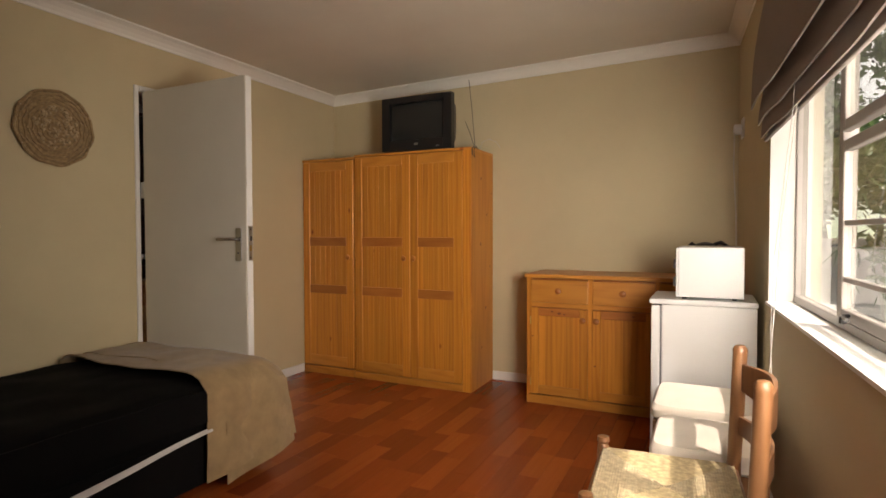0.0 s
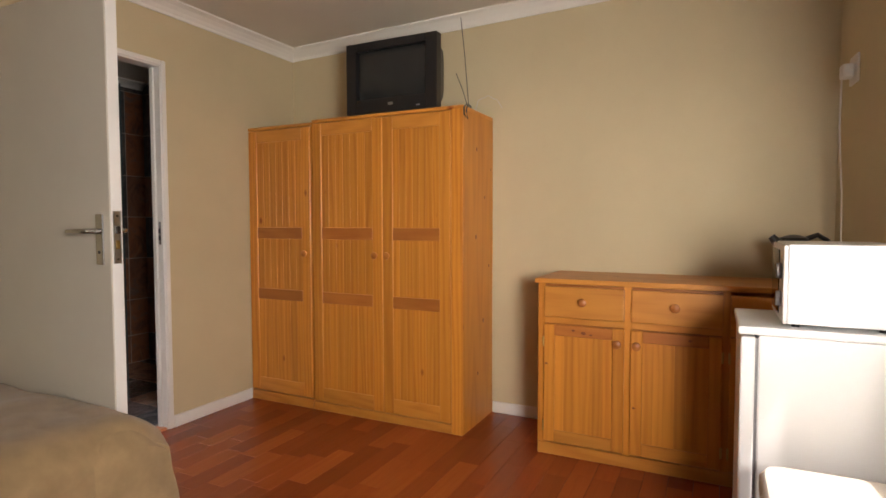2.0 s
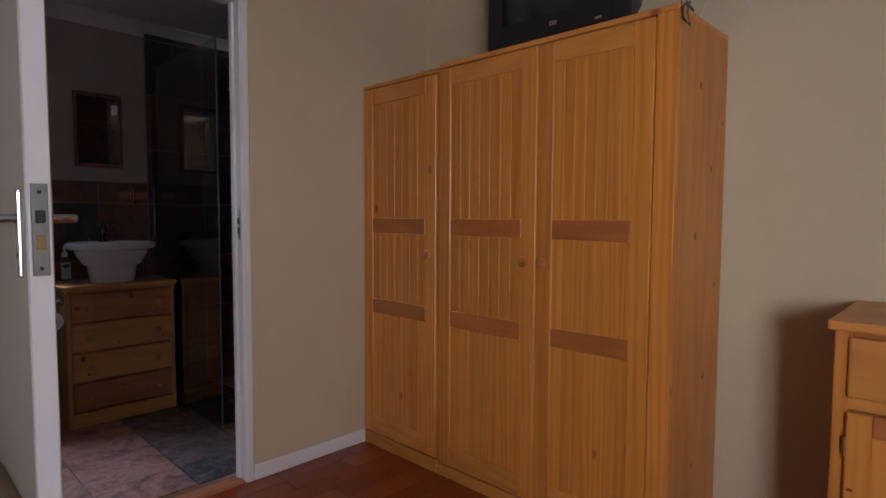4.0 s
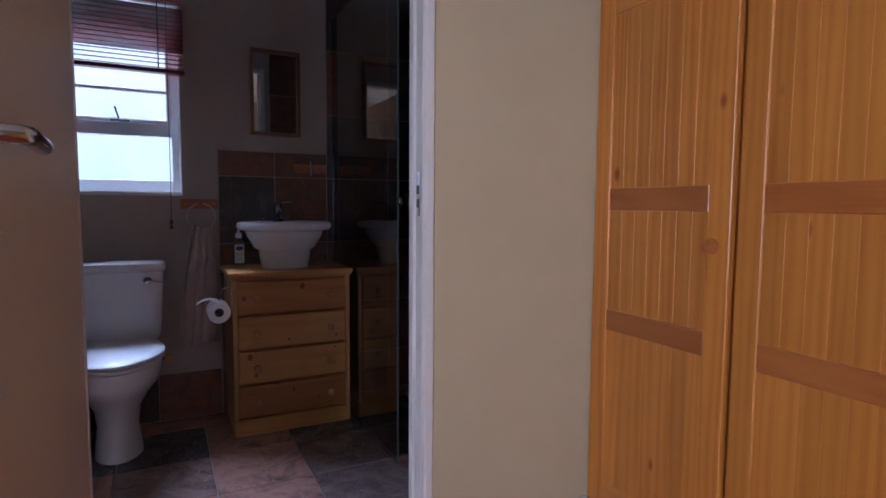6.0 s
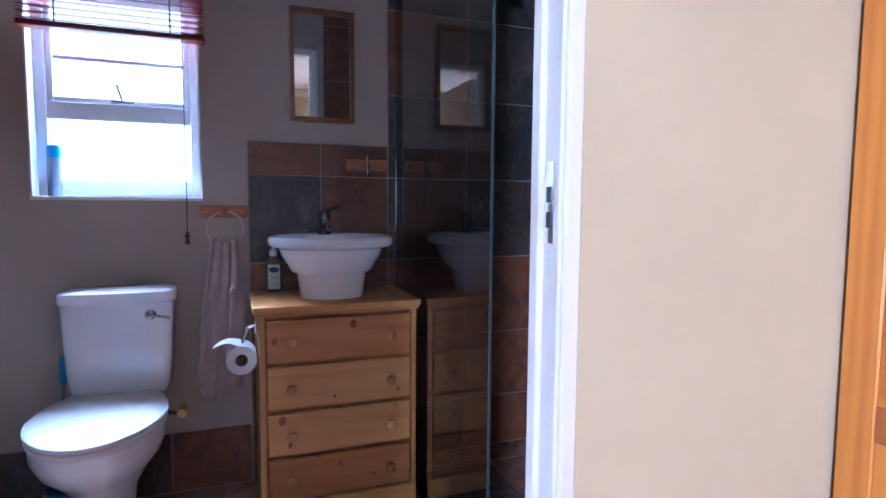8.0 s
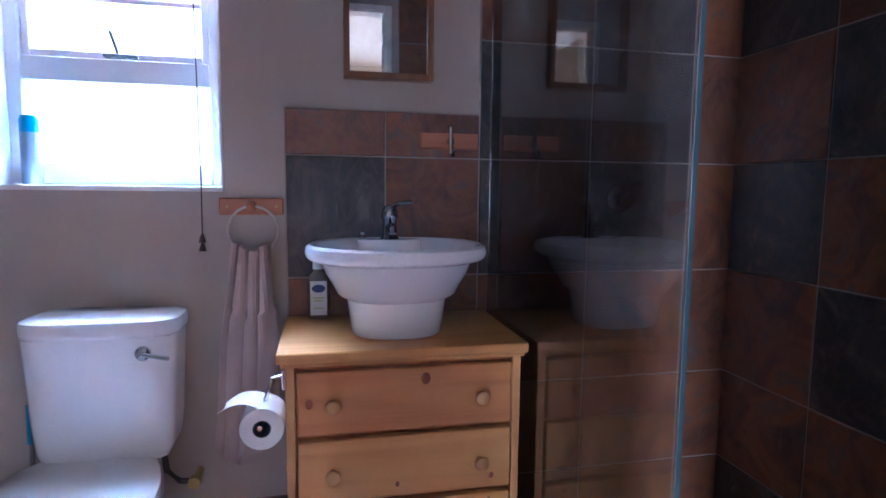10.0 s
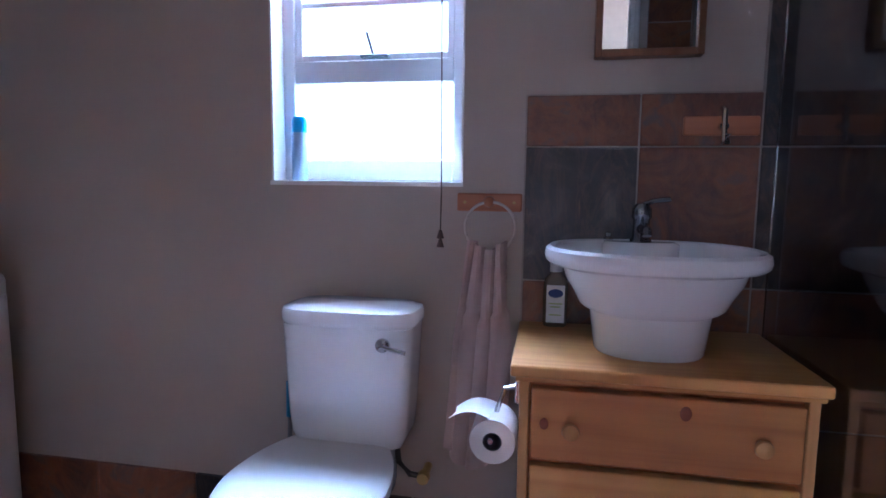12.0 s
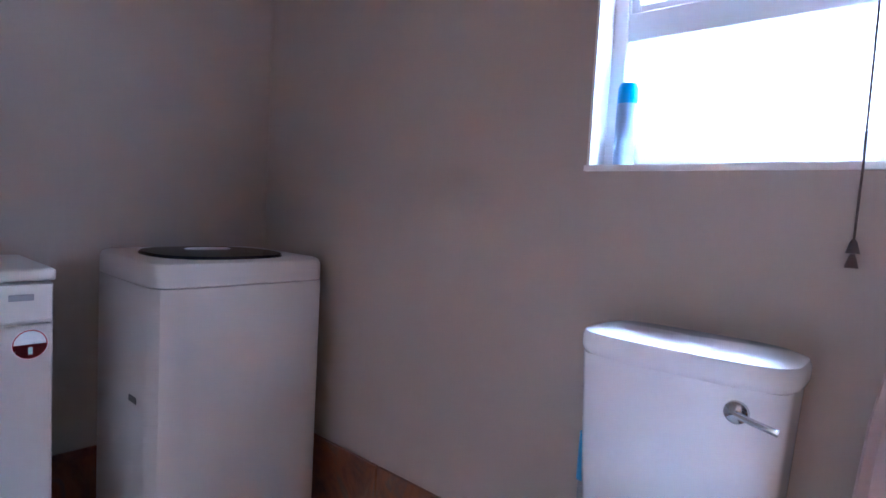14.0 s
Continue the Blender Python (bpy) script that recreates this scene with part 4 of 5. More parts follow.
def stool(x0, x1, y0, y1, words, category="stool"):
    st = thing("stool", ((x0 + x1) / 2, (y0 + y1) / 2, 0), words, category, "padded stools")
    for x in (x0 + 0.03, x1 - 0.03):
        for y in (y0 + 0.03, y1 - 0.03):
            part("leg", box(x - 0.018, x + 0.018, y - 0.018, y + 0.018, 0.0, 0.36, 0.004), "chair", st)
    fr = bmesh.new()
    for a, b, c, d in ((x0 + 0.012, x1 - 0.012, y0 + 0.012, y0 + 0.034), (x0 + 0.012, x1 - 0.012, y1 - 0.034, y1 - 0.012), (x0 + 0.012, x0 + 0.034, y0 + 0.034, y1 - 0.034), (x1 - 0.034, x1 - 0.012, y0 + 0.034, y1 - 0.034)):
        add_box(fr, a, b, c, d, 0.33, 0.40, 0.003)
    part("apron", fr, "chair", st)
    cu = lathe([(0.90, 0.0), (1.0, 0.015), (1.0, 0.045), (0.93, 0.066), (0.70, 0.076), (0.0, 0.080)], ((x0 + x1) / 2, (y0 + y1) / 2, 0.398), 48, (x1 - x0) / 2, (y1 - y0) / 2, power=9.0)
    part("cushion", cu, "cushion", st, "plump cream cushion", smooth=True)
    return st


stool(0.468, 0.845, 2.315, 2.69, "cream-cushioned wooden stool in sunlight beside the rush chair")
stool(0.430, 0.845, 2.775, 3.215, "wider cream-cushioned wooden stool beside the fridge")

# ---- bedroom: bed ----
EX0, EX1, EY1, ET = -2.43, -1.37, 2.555, 0.500
bed = thing("bed", (EX0, EY1, 0), "single bed under a black cover with white sheet showing", "bed")
part("base", box(EX0 + 0.02, EX1 - 0.010, 0.55, EY1 - 0.04, 0.06, 0.30, 0.02, 2), "bed_black", bed)
part("mattress", box(EX0 + 0.01, EX1 - 0.01, 0.53, EY1 - 0.03, 0.27, ET - 0.035, 0.07, 4), "bed_black", bed, smooth=True)
for x in (EX0 + 0.1, EX1 - 0.1):
    for y in (0.65, EY1 - 0.15):
        part("leg", rod((x, y, 0), (x, y, 0.07), 0.025), "black", bed)


def cover_strip(y0, y1, lift, drop_right, drop_left, nx=46, ny=26, seed=0.0, flare=0.05, plump=0.0):
    """Cloth laid across the bed from side to side, hanging down on both sides."""
    w = EX1 - EX0
    total = drop_left + w + drop_right

    def place(u, v):
        s = u * total
        y = y0 + v * (y1 - y0)
        wr = 0.008 * math.sin(5.0 * y + 9 * u + seed) + 0.006 * math.sin(17 * y + 3.0 * s + seed) + 0.010 * noise.noise((s * 6, y * 6, seed))
        foot = plump * 0.055 * max(0.0, 1 - (y1 - y) / 0.13) ** 2
        if s < drop_left:
            d = drop_left - s
            return (EX0 - lift - 0.01 - flare * 0.4 * d + wr, y, ET - d)
        if s > drop_left + w:
            d = s - drop_left - w
            k = math.sin(13 * y + seed) * 0.5 + 0.5
            return (EX1 + lift + 0.01 + flare * d * (0.6 + 0.8 * k) + wr, y + 0.10 * d * (v - 0.3), ET + lift - d * (1 - 0.13 * v * plump) - foot * max(0.0, 1 - d * 5) - 0.045 * plump * min(1.0, d * 12) + 0.045 * plump * min(1.0, d * 4) - (0.033 * plump))
        e = min(s - drop_left, drop_left + w - s)
        soft = 0.035 * max(0.0, 1 - e / 0.06) ** 2
        if plump:
            soft = 0.045 * max(0.0, 1 - e / 0.12) ** 2 + foot - 0.030 * noise.noise((s * 2.2, y * 2.6, seed)) - 0.034
        return (EX0 + s - drop_left, y, ET + lift - soft + abs(wr) * 0.8 + 0.006 * noise.noise((s * 4, y * 4, seed + 3)))
    return grid_sheet(nx, ny, place, 0.006)


part("cover", cover_strip(0.50, 2.20, 0.004, 0.15, 0.04, seed=1.0), "bed_black", bed, "black bedcover", smooth=True)
part("sheet_edge", grid_sheet(40, 3, lambda u, v: (EX1 + 0.026 + 0.010 * v + 0.003 * math.sin(u * 19), 0.62 + u * 1.46, 0.20 + 0.12 * u - (0.036 - 0.020 * u) * v + 0.005 * math.sin(u * 9)), 0.004), "sheet", bed, "strip of white sheet below the cover", smooth=True)
blanket = thing("throw_blanket", ((EX0 + EX1) / 2, EY1, ET), "beige fleece throw folded over the foot of the bed", "blanket")
part("upper_layer", cover_strip(2.06, EY1 + 0.02, 0.016, 0.40, 0.03, 64, 30, 4.0, 0.07, 1.0), "throw", blanket, smooth=True)
part("lower_layer", cover_strip(2.16, EY1 + 0.012, 0.009, 0.435, 0.02, 64, 24, 7.0, 0.08, 1.0), "throw", blanket, smooth=True)

# ---- bedroom: woven wall disc ----
WC = Vector((XL + 0.012, 2.092, 1.745))
disc = thing("wall_basket", WC, "round coiled-grass wall basket hung flat on the wall", "wall basket")
turn = Matrix.Rotation(radians(90), 4, "Y")
part("backing", lathe([(0.19, -0.006), (0.198, 0.0), (0.19, 0.006), (0.0, 0.004)], WC, 40, turn=turn), "wicker", disc, smooth=True)
rng = random.Random(5)
for k in range(9):
    r = 0.03 + k * 0.0205
    pts = [(WC.x + 0.010 + 0.003 * math.sin(a * 7 + k), WC.y + (r + 0.004 * math.sin(a * 11 + k * 2)) * math.cos(a), WC.z + (r + 0.004 * math.sin(a * 9 + k)) * math.sin(a)) for a in [2 * math.pi * j / 60 for j in range(60)]]
    part("coil", tube(pts, 0.005 if k < 8 else 0.009, 6, True), "wicker", disc, smooth=True)
knots_bm = bmesh.new()
for k in range(90):
    a, r = rng.uniform(0, 2 * math.pi), 0.11 * math.sqrt(rng.random())
    bmesh.ops.create_icosphere(knots_bm, subdivisions=1, radius=rng.uniform(0.006, 0.012), matrix=Matrix.Translation((WC.x + 0.014, WC.y + r * math.cos(a), WC.z + r * math.sin(a))))
tagged(part("knotwork", knots_bm, "wicker_pale", disc), "pale knotted centre", kind="stuff")

# ---- bathroom: slate tiles on the walls ----
TP = 0.338


def wall_tile(parent, kind, a, b, c, d, plane, stone="slate_wall"):
    """One wall tile, proud of the wall; kind x lies on a wall of fixed x, y on one of fixed y."""
    g = 0.002
    if kind == "x":
        bm = box(-0.003, 0.009, -(b - a) / 2 + g, (b - a) / 2 - g, -(d - c) / 2 + g, (d - c) / 2 - g, 0.002)
    else:
        bm = box(-(b - a) / 2 + g, (b - a) / 2 - g, -0.009, 0.003, -(d - c) / 2 + g, (d - c) / 2 - g, 0.002)
    ob = part("tile", bm, stone, parent)
    ob.location = (plane, (a + b) / 2, (c + d) / 2) if kind == "x" else ((a + b) / 2, plane, (c + d) / 2)
    return ob


rows_z = [FB, 0.258, 0.553, 0.893, 1.231, 1.357]
shower_z = [FB, 0.258, 0.553, 0.893, 1.231, 1.566, 1.904, 2.242, HB - 0.004]
cols = [3.02, 3.292, 3.565]
splash = setting("splashback_bed", box(XW, XW + 0.0148, 3.018, BN - 0.013, FB, 1.359), "grout", "grout bed behind the slate splashback")
for i, (c, d) in enumerate(zip(rows_z, rows_z[1:])):
    for j, (a, b) in enumerate(zip(cols, cols[1:])):
        wall_tile(splash, "x", a, b, c, d, XW + 0.008, "slate_dark" if (i, j) in ((3, 0), (1, 1)) else "slate_rust")
sbed = setting("shower_bed", box(XW, XW + 0.0148, 3.565, BN - 0.013, 1.36, HB), "grout", "grout bed behind the slate shower tiles")
for c, d in zip(shower_z, shower_z[1:]):
    for a, b in ((3.565, 3.92), (3.92, 4.258), (4.258, BN - 0.01)):
        wall_tile(sbed, "x", a, b, c, d, XW + 0.008)
    for k in range(4):
        wall_tile(north, "y", XW + 0.012 + k * 0.345, min(XE, XW + 0.012 + (k + 1) * 0.345), c, d, BN - 0.004)
setting("shower_bed_north", box(XW + 0.001, XE - 0.001, BN - 0.0108, BN, FB, HB), "grout", "grout bed behind the slate tiles of the shower end")
for k in range(6):
    a = BS + k * TP
    wall_tile(west, "x", a, min(a + TP, 3.016), FB, 0.258, XW + 0.001)
for k in range(4):
    wall_tile(south, "y", XW + 0.012 + k * TP, min(XE, XW + 0.012 + (k + 1) * TP), FB, 0.258, BS + 0.007)

east_bed = setting("shower_bed_east", box(XE - 0.0128, XE, DY1 + 0.07, BN - 0.013, FB, HB), "grout", "grout bed behind the slate tiles beside the doorway")
for c, d in zip(shower_z, shower_z[1:]):
    for a, b in ((DY1 + 0.072, 3.80), (3.80, 4.14), (4.14, BN - 0.01)):
        wall_tile(east_bed, "x", a, b, c, d, XE - 0.012)

# ---- bathroom: shower screen ----
GY = 3.60
screen = thing("shower_screen", (XW, GY, FB), "fixed clear glass shower screen sealed to the tiled wall", "shower screen")
part("glass_panel", box(XW + 0.022, -3.072, GY - 0.004, GY + 0.004, FB + 0.004, 2.06), "shower_glass", screen)
part("edge_trim", box(-3.072, -3.069, GY - 0.0045, GY + 0.0045, FB + 0.004, 2.06, 0.001), "glass_edge", screen, "dark green polished glass edge")
part("seal", box(XW + 0.0175, XW + 0.022, GY - 0.004, GY + 0.004, FB + 0.002, 2.06), "shower_glass", screen)

mixer = thing("shower_mixer", (XW + 0.02, 4.02, 1.12), "chrome shower mixer with hose on the slate wall", "shower mixer")
turn = Matrix.Rotation(radians(90), 4, "Y")
part("flange", lathe([(0.045, 0), (0.043, 0.008), (0.028, 0.014), (0.026, 0.05), (0, 0.052)], (XW + 0.0175, 4.02, 1.12), 24, turn=turn), "chrome", mixer, smooth=True)
part("lever", tube([(XW + 0.06, 4.02, 1.13), (XW + 0.10, 4.02, 1.16), (XW + 0.13, 4.03, 1.165)], 0.008, 8), "chrome", mixer, smooth=True)
part("shower_arm", tube([(XW + 0.018, 4.02, 1.98), (XW + 0.12, 4.02, 2.03), (XW + 0.20, 4.02, 2.0)], 0.010, 8), "chrome", mixer, smooth=True)
part("rose", lathe([(0.012, 0.03), (0.045, 0.0), (0.045, -0.008), (0, -0.010)], (XW + 0.21, 4.02, 1.97), 20), "chrome", mixer, smooth=True)

# ---- bathroom: vanity chest ----
VX0, VX1, VY0, VY1, VT = XW + 0.02, -3.635, 3.035, 3.575, 0.787
van = thing("vanity_chest", (VX0, VY0, FB), "knotty pine four-drawer chest used as a vanity", "chest of drawers")
part("top", box(VX0, VX1 + 0.022, VY0 - 0.018, VY1 + 0.012, VT - 0.024, VT, 0.007, 3), "pale", van)
part("moulding", box(VX0, VX1 + 0.010, VY0 - 0.008, VY1 + 0.006, VT - 0.036, VT - 0.024, 0.004, 2), "pale", van)
for a, b in ((VY0, VY0 + 0.02), (VY1 - 0.02, VY1)):
    part("side", box(VX0, VX1, a, b, FB, VT - 0.036, 0.002), "pale_z", van)
part("back", box(VX0, VX0 + 0.01, VY0 + 0.02, VY1 - 0.02, FB, VT - 0.04), "pale_z", van)
part("plinth", box(VX1 - 0.018, VX1 + 0.004, VY0 + 0.001, VY1 - 0.001, FB, 0.105, 0.003), "pale", van)
part("carcass", box(VX0 + 0.01, VX1 - 0.02, VY0 + 0.02, VY1 - 0.02, 0.105, VT - 0.04), "rail", van)
KNOTS = (((3.30, 0.105, 0.006), (3.42, 0.05, 0.005)), ((3.105, 0.122, 0.012), (3.13, 0.035, 0.007), (3.50, 0.13, 0.004)), ((3.505, 0.030, 0.006), (3.28, 0.03, 0.005)), ((3.085, 0.075, 0.009), (3.345, 0.118, 0.011)))
for k in range(4):
    a = 0.116 + k * 0.159
    dr = part("drawer", box(VX1 - 0.018, VX1 + 0.006, VY0 + 0.024, VY1 - 0.024, a, a + 0.146, 0.006, 3), "pale_red" if k in (0, 3) else "pale", van)
    for y, z, r in KNOTS[k]:
        part("knot", lathe([(r, 0), (r * 0.9, 0.0009), (r * 0.3, 0.0011), (0, 0.0011)], (VX1 + 0.0058, y, a + z), 14, 1.35, 1.0, Matrix.Rotation(radians(90), 4, "Y")), "knot", dr, smooth=True)
    for y in (3.135, 3.475):
        knob((VX1 + 0.006, y, a + 0.072), (1, 0, 0), "pale_z", dr, 0.017)

# basin: stepped oval bowl
BC = (-3.785, 3.297, VT)
basin = thing("wash_basin", BC, "white ceramic stepped countertop basin on the vanity chest", "basin")
outer_p = [(0.49, 0.0), (0.51, 0.006), (0.56, 0.092), (0.62, 0.098), (0.67, 0.106), (0.83, 0.184), (0.885, 0.190), (0.965, 0.193), (1.000, 0.200), (1.012, 0.212), (1.0, 0.225), (0.96, 0.231), (0.91, 0.228), (0.87, 0.21), (0.80, 0.16), (0.64, 0.10), (0.40, 0.072), (0.06, 0.065), (0.0, 0.065)]
part("bowl", lathe([(r, z * 0.955) for r, z in outer_p], BC, 56, 0.188, 0.219, power=2.3), "ceramic", basin, smooth=True)
part("tap_ledge", lathe([(0.0, 0.18), (0.055, 0.18), (0.055, 0.212), (0.05, 0.218), (0.0, 0.218)], (BC[0] - 0.150, BC[1], VT), 24, 0.7, 1.6), "ceramic", basin, smooth=True)
part("drain", lathe([(0.022, 0.0), (0.022, 0.004), (0, 0.005)], (BC[0], BC[1], VT + 0.062), 20), "chrome", basin, smooth=True)
tp = thing("basin_tap", (BC[0] - 0.150, BC[1], VT + 0.218), "chrome single-lever mixer tap on the basin rim", "tap")
tz = VT + 0.218
tx = BC[0] - 0.150
part("body", lathe([(0.026, 0), (0.024, 0.005), (0.020, 0.010), (0.019, 0.052), (0.023, 0.058), (0.022, 0.078), (0.013, 0.090), (0, 0.092)], (tx, BC[1], tz), 20), "chrome_dark", tp, smooth=True)
part("spout", tube([(tx + 0.01, BC[1], tz + 0.030), (tx + 0.045, BC[1], tz + 0.036), (tx + 0.080, BC[1], tz + 0.030), (tx + 0.084, BC[1], tz + 0.020)], 0.013, 10, taper=0.8), "chrome_dark", tp, smooth=True)
part("lever", tube([(tx, BC[1], tz + 0.086), (tx + 0.010, BC[1] + 0.025, tz + 0.097), (tx + 0.015, BC[1] + 0.060, tz + 0.101)], 0.006, 8), "chrome_dark", tp, smooth=True)
plug = thing("plug_knob", (tx + 0.01, BC[1] - 0.075, tz), "chrome pop-up waste knob", "plug")
part("stem", lathe([(0.010, 0), (0.012, 0.006), (0.005, 0.012), (0.007, 0.02), (0, 0.024)], (tx + 0.01, BC[1] - 0.075, tz), 14), "chrome", plug, smooth=True)

# soap bottle
sp = (-3.958, 3.105, VT)
soap = thing("soap_dispenser", sp, "white lotion pump bottle with blue and green label", "soap bottle")
part("bottle", lathe([(0.026, 0), (0.029, 0.004), (0.030, 0.10), (0.026, 0.118), (0.014, 0.130), (0.013, 0.138), (0, 0.138)], sp, 24, 0.8, 1.0, power=3.0), "soap_body", soap, smooth=True)
part("collar", lathe([(0.015, 0.136), (0.015, 0.158), (0.006, 0.162), (0.006, 0.190), (0, 0.190)], sp, 16), "plastic_white", soap, smooth=True)
part("pump", tube([(sp[0], sp[1], VT + 0.190), (sp[0] + 0.012, sp[1], VT + 0.197), (sp[0] + 0.040, sp[1], VT + 0.190)], 0.007, 8), "plastic_white", soap, smooth=True)
part("label", box(sp[0] + 0.0232, sp[0] + 0.0248, sp[1] - 0.022, sp[1] + 0.022, VT + 0.012, VT + 0.105), "label_white", soap)
part("label_patch", lathe([(0.018, 0), (0.018, 0.001), (0, 0.001)], (sp[0] + 0.0245, sp[1], VT + 0.085), 20, 0.6, 1.0, Matrix.Rotation(radians(90), 4, "Y")), "label_blue", soap, "dark blue label patch")
for z, w in ((0.058, 0.016), (0.050, 0.012), (0.030, 0.014)):
    part("label_line", box(sp[0] + 0.0246, sp[0] + 0.0254, sp[1] - w, sp[1] + w, VT + z, VT + z + 0.003), "label_green", soap)

# ---- bathroom: mirror ----
mi = thing("wall_mirror", (XW, 3.30, 1.65), "small wall mirror in a narrow dark wooden frame", "mirror")
RY0, RY1, RZ0, RZ1 = 3.178, 3.424, 1.440, 1.868
fr = bmesh.new()
for a, b, c, d in ((RY0, RY0 + 0.016, RZ0, RZ1), (RY1 - 0.016, RY1, RZ0, RZ1), (RY0 + 0.016, RY1 - 0.016, RZ0, RZ0 + 0.018), (RY0 + 0.016, RY1 - 0.016, RZ1 - 0.018, RZ1)):
    add_box(fr, XW + 0.001, XW + 0.036, a, b, c, d, 0.002)
part("mirror_frame", fr, "chair", mi)
part("mirror_glass", box(XW + 0.001, XW + 0.022, RY0 + 0.015, RY1 - 0.015, RZ0 + 0.017, RZ1 - 0.017), "mirror", mi, "silvered mirror glass")

# robe hook on the tiles
hk = thing("towel_hook", (XW + 0.018, 3.47, 1.275), "reddish wooden plate with a chrome hook", "hook")
part("plate", box(XW + 0.0172, XW + 0.032, 3.388, 3.555, 1.255, 1.300, 0.003), "redwood", hk)
part("hook", tube([(XW + 0.034, 3.472, 1.318), (XW + 0.050, 3.472, 1.312), (XW + 0.052, 3.472, 1.26), (XW + 0.056, 3.472, 1.235), (XW + 0.078, 3.472, 1.236), (XW + 0.084, 3.472, 1.255)], 0.007, 8), "chrome", hk, smooth=True)
part("hook_base", rod((XW + 0.032, 3.472, 1.275), (XW + 0.052, 3.472, 1.275), 0.010), "chrome", hk)

# towel ring and towel
tr = thing("towel_ring", (XW, 2.93, 1.09), "reddish wooden plate with a pale towel ring", "towel ring")
part("plate", box(XW, XW + 0.016, 2.848, 3.014, 1.067, 1.113, 0.003), "redwood", tr)
part("peg", lathe([(0.012, 0), (0.015, 0.012), (0.013, 0.026), (0.006, 0.034), (0, 0.036)], (XW + 0.016, 2.932, 1.092), 16, turn=Matrix.Rotation(radians(90), 4, "Y")), "redwood", tr, smooth=True)
for y in (2.868, 2.995):
    part("screw", rod((XW + 0.015, y, 1.09), (XW + 0.0175, y, 1.09), 0.004), "brass", tr)
part("ring", tube([(XW + 0.040, 2.937 + 0.064 * math.sin(a), 1.034 + 0.064 * math.cos(a) - 0.006) for a in [2 * math.pi * k / 40 for k in range(40)]], 0.0036, 8, True), "ring_cream", tr, smooth=True)


def towel_sheet(u, v):
    half = 0.044 + 0.020 * min(1.0, v * 2.2) + 0.010 * v
    y = 2.935 - 0.036 * v + (u - 0.5) * 2 * half + (0.010 if v > 0.3 else 0) * math.sin(u * 21)
    pleat = 0.016 * math.cos(u * math.pi * 7) * (1 - 0.45 * v) + 0.006 * math.sin(u * 31 + v * 5)
    return (XW + 0.060 + pleat - 0.020 * v + 0.010 * math.sin(v * 3.1) * (u - 0.4), y, 0.985 - 0.56 * v - 0.03 * math.sin(u * math.pi) * v + 0.012 * math.cos(u * 6))


tw = solid("hand_towel", grid_sheet(56, 40, towel_sheet, 0.007), "towel", "dusty pink hand towel hanging from the ring", "towel", smooth=True)

# toilet roll holder on the chest's side
ph = thing("roll_holder", (-3.70, VY0, 0.70), "chrome toilet roll holder with a white paper roll", "roll holder")
part("bracket", box(-3.735, -3.665, VY0 - 0.010, VY0, 0.690, 0.735, 0.003, 2), "chrome", ph)
part("arm", tube([(-3.70, VY0 - 0.010, 0.712), (-3.70, VY0 - 0.030, 0.708), (-3.70, VY0 - 0.048, 0.660), (-3.70, VY0 - 0.055, 0.630), (-3.745, VY0 - 0.056, 0.618), (-3.64, VY0 - 0.056, 0.616)], 0.006, 8), "chrome", ph, smooth=True)
turnx = Matrix.Rotation(radians(90), 4, "Y")
RC = (-3.755, VY0 - 0.053, 0.608)
roll = thing("toilet_roll", RC, "part-used white toilet paper roll with a loose end", "toilet roll")
part("paper", lathe([(0.020, 0), (0.047, 0), (0.048, 0.003), (0.048, 0.097), (0.047, 0.10), (0.020, 0.10), (0.020, 0.0)], RC, 36, turn=turnx), "paper", roll, smooth=True)
part("core", lathe([(0.0185, 0.001), (0.0198, 0.001), (0.0198, 0.0985), (0.0185, 0.0985), (0.0185, 0.001)], RC, 24, turn=turnx), "dark_metal", roll, smooth=True)
part("loose_end", grid_sheet(8, 14, lambda u, v: (RC[0] + 0.002 + 0.096 * u, RC[1] - 0.005 - 0.085 * v + 0.004 * math.sin(u * 4), RC[2] + 0.0495 + 0.010 * math.sin(v * 3.0) - 0.022 * v * v + 0.012 * u * v), 0.001), "paper", roll, smooth=True)

# ---- bathroom: toilet ----
TY = 2.575
wc = thing("toilet", (-3.75, TY, FB), "white close-coupled toilet with the lid down", "toilet")
CIX0, CIX1, CIY0, CIY1 = XW + 0.012, -3.815, 2.428, 2.768
ci = bmesh.new()
secs = [(0.478, 0.82, 0.88), (0.497, 0.875, 0.90), (0.506, 0.89, 0.92), (0.56, 0.92, 0.96), (0.78, 0.985, 1.0), (0.785, 0.985, 1.0)]
part("cistern", lathe([(w, z) for z, w, _ in secs], ((CIX0 + CIX1) / 2, (CIY0 + CIY1) / 2, 0), 56, (CIX1 - CIX0) / 2, (CIY1 - CIY0) / 2, power=7.0), "ceramic", wc, smooth=True)
part("cistern_lid", lathe([(1.00, 0.785), (1.035, 0.79), (1.045, 0.797), (1.045, 0.815), (1.02, 0.824), (0.90, 0.830), (0.0, 0.834)], ((CIX0 + CIX1) / 2 + 0.004, (CIY0 + CIY1) / 2, 0), 56, (CIX1 - CIX0) / 2, (CIY1 - CIY0) / 2, power=4.0), "ceramic", wc, smooth=True)
lv = part("flush_boss", lathe([(0.018, 0), (0.017, 0.008), (0.010, 0.014), (0, 0.015)], (CIX1 - 0.004, 2.700, 0.748), 18, turn=turnx), "chrome", wc, smooth=True)
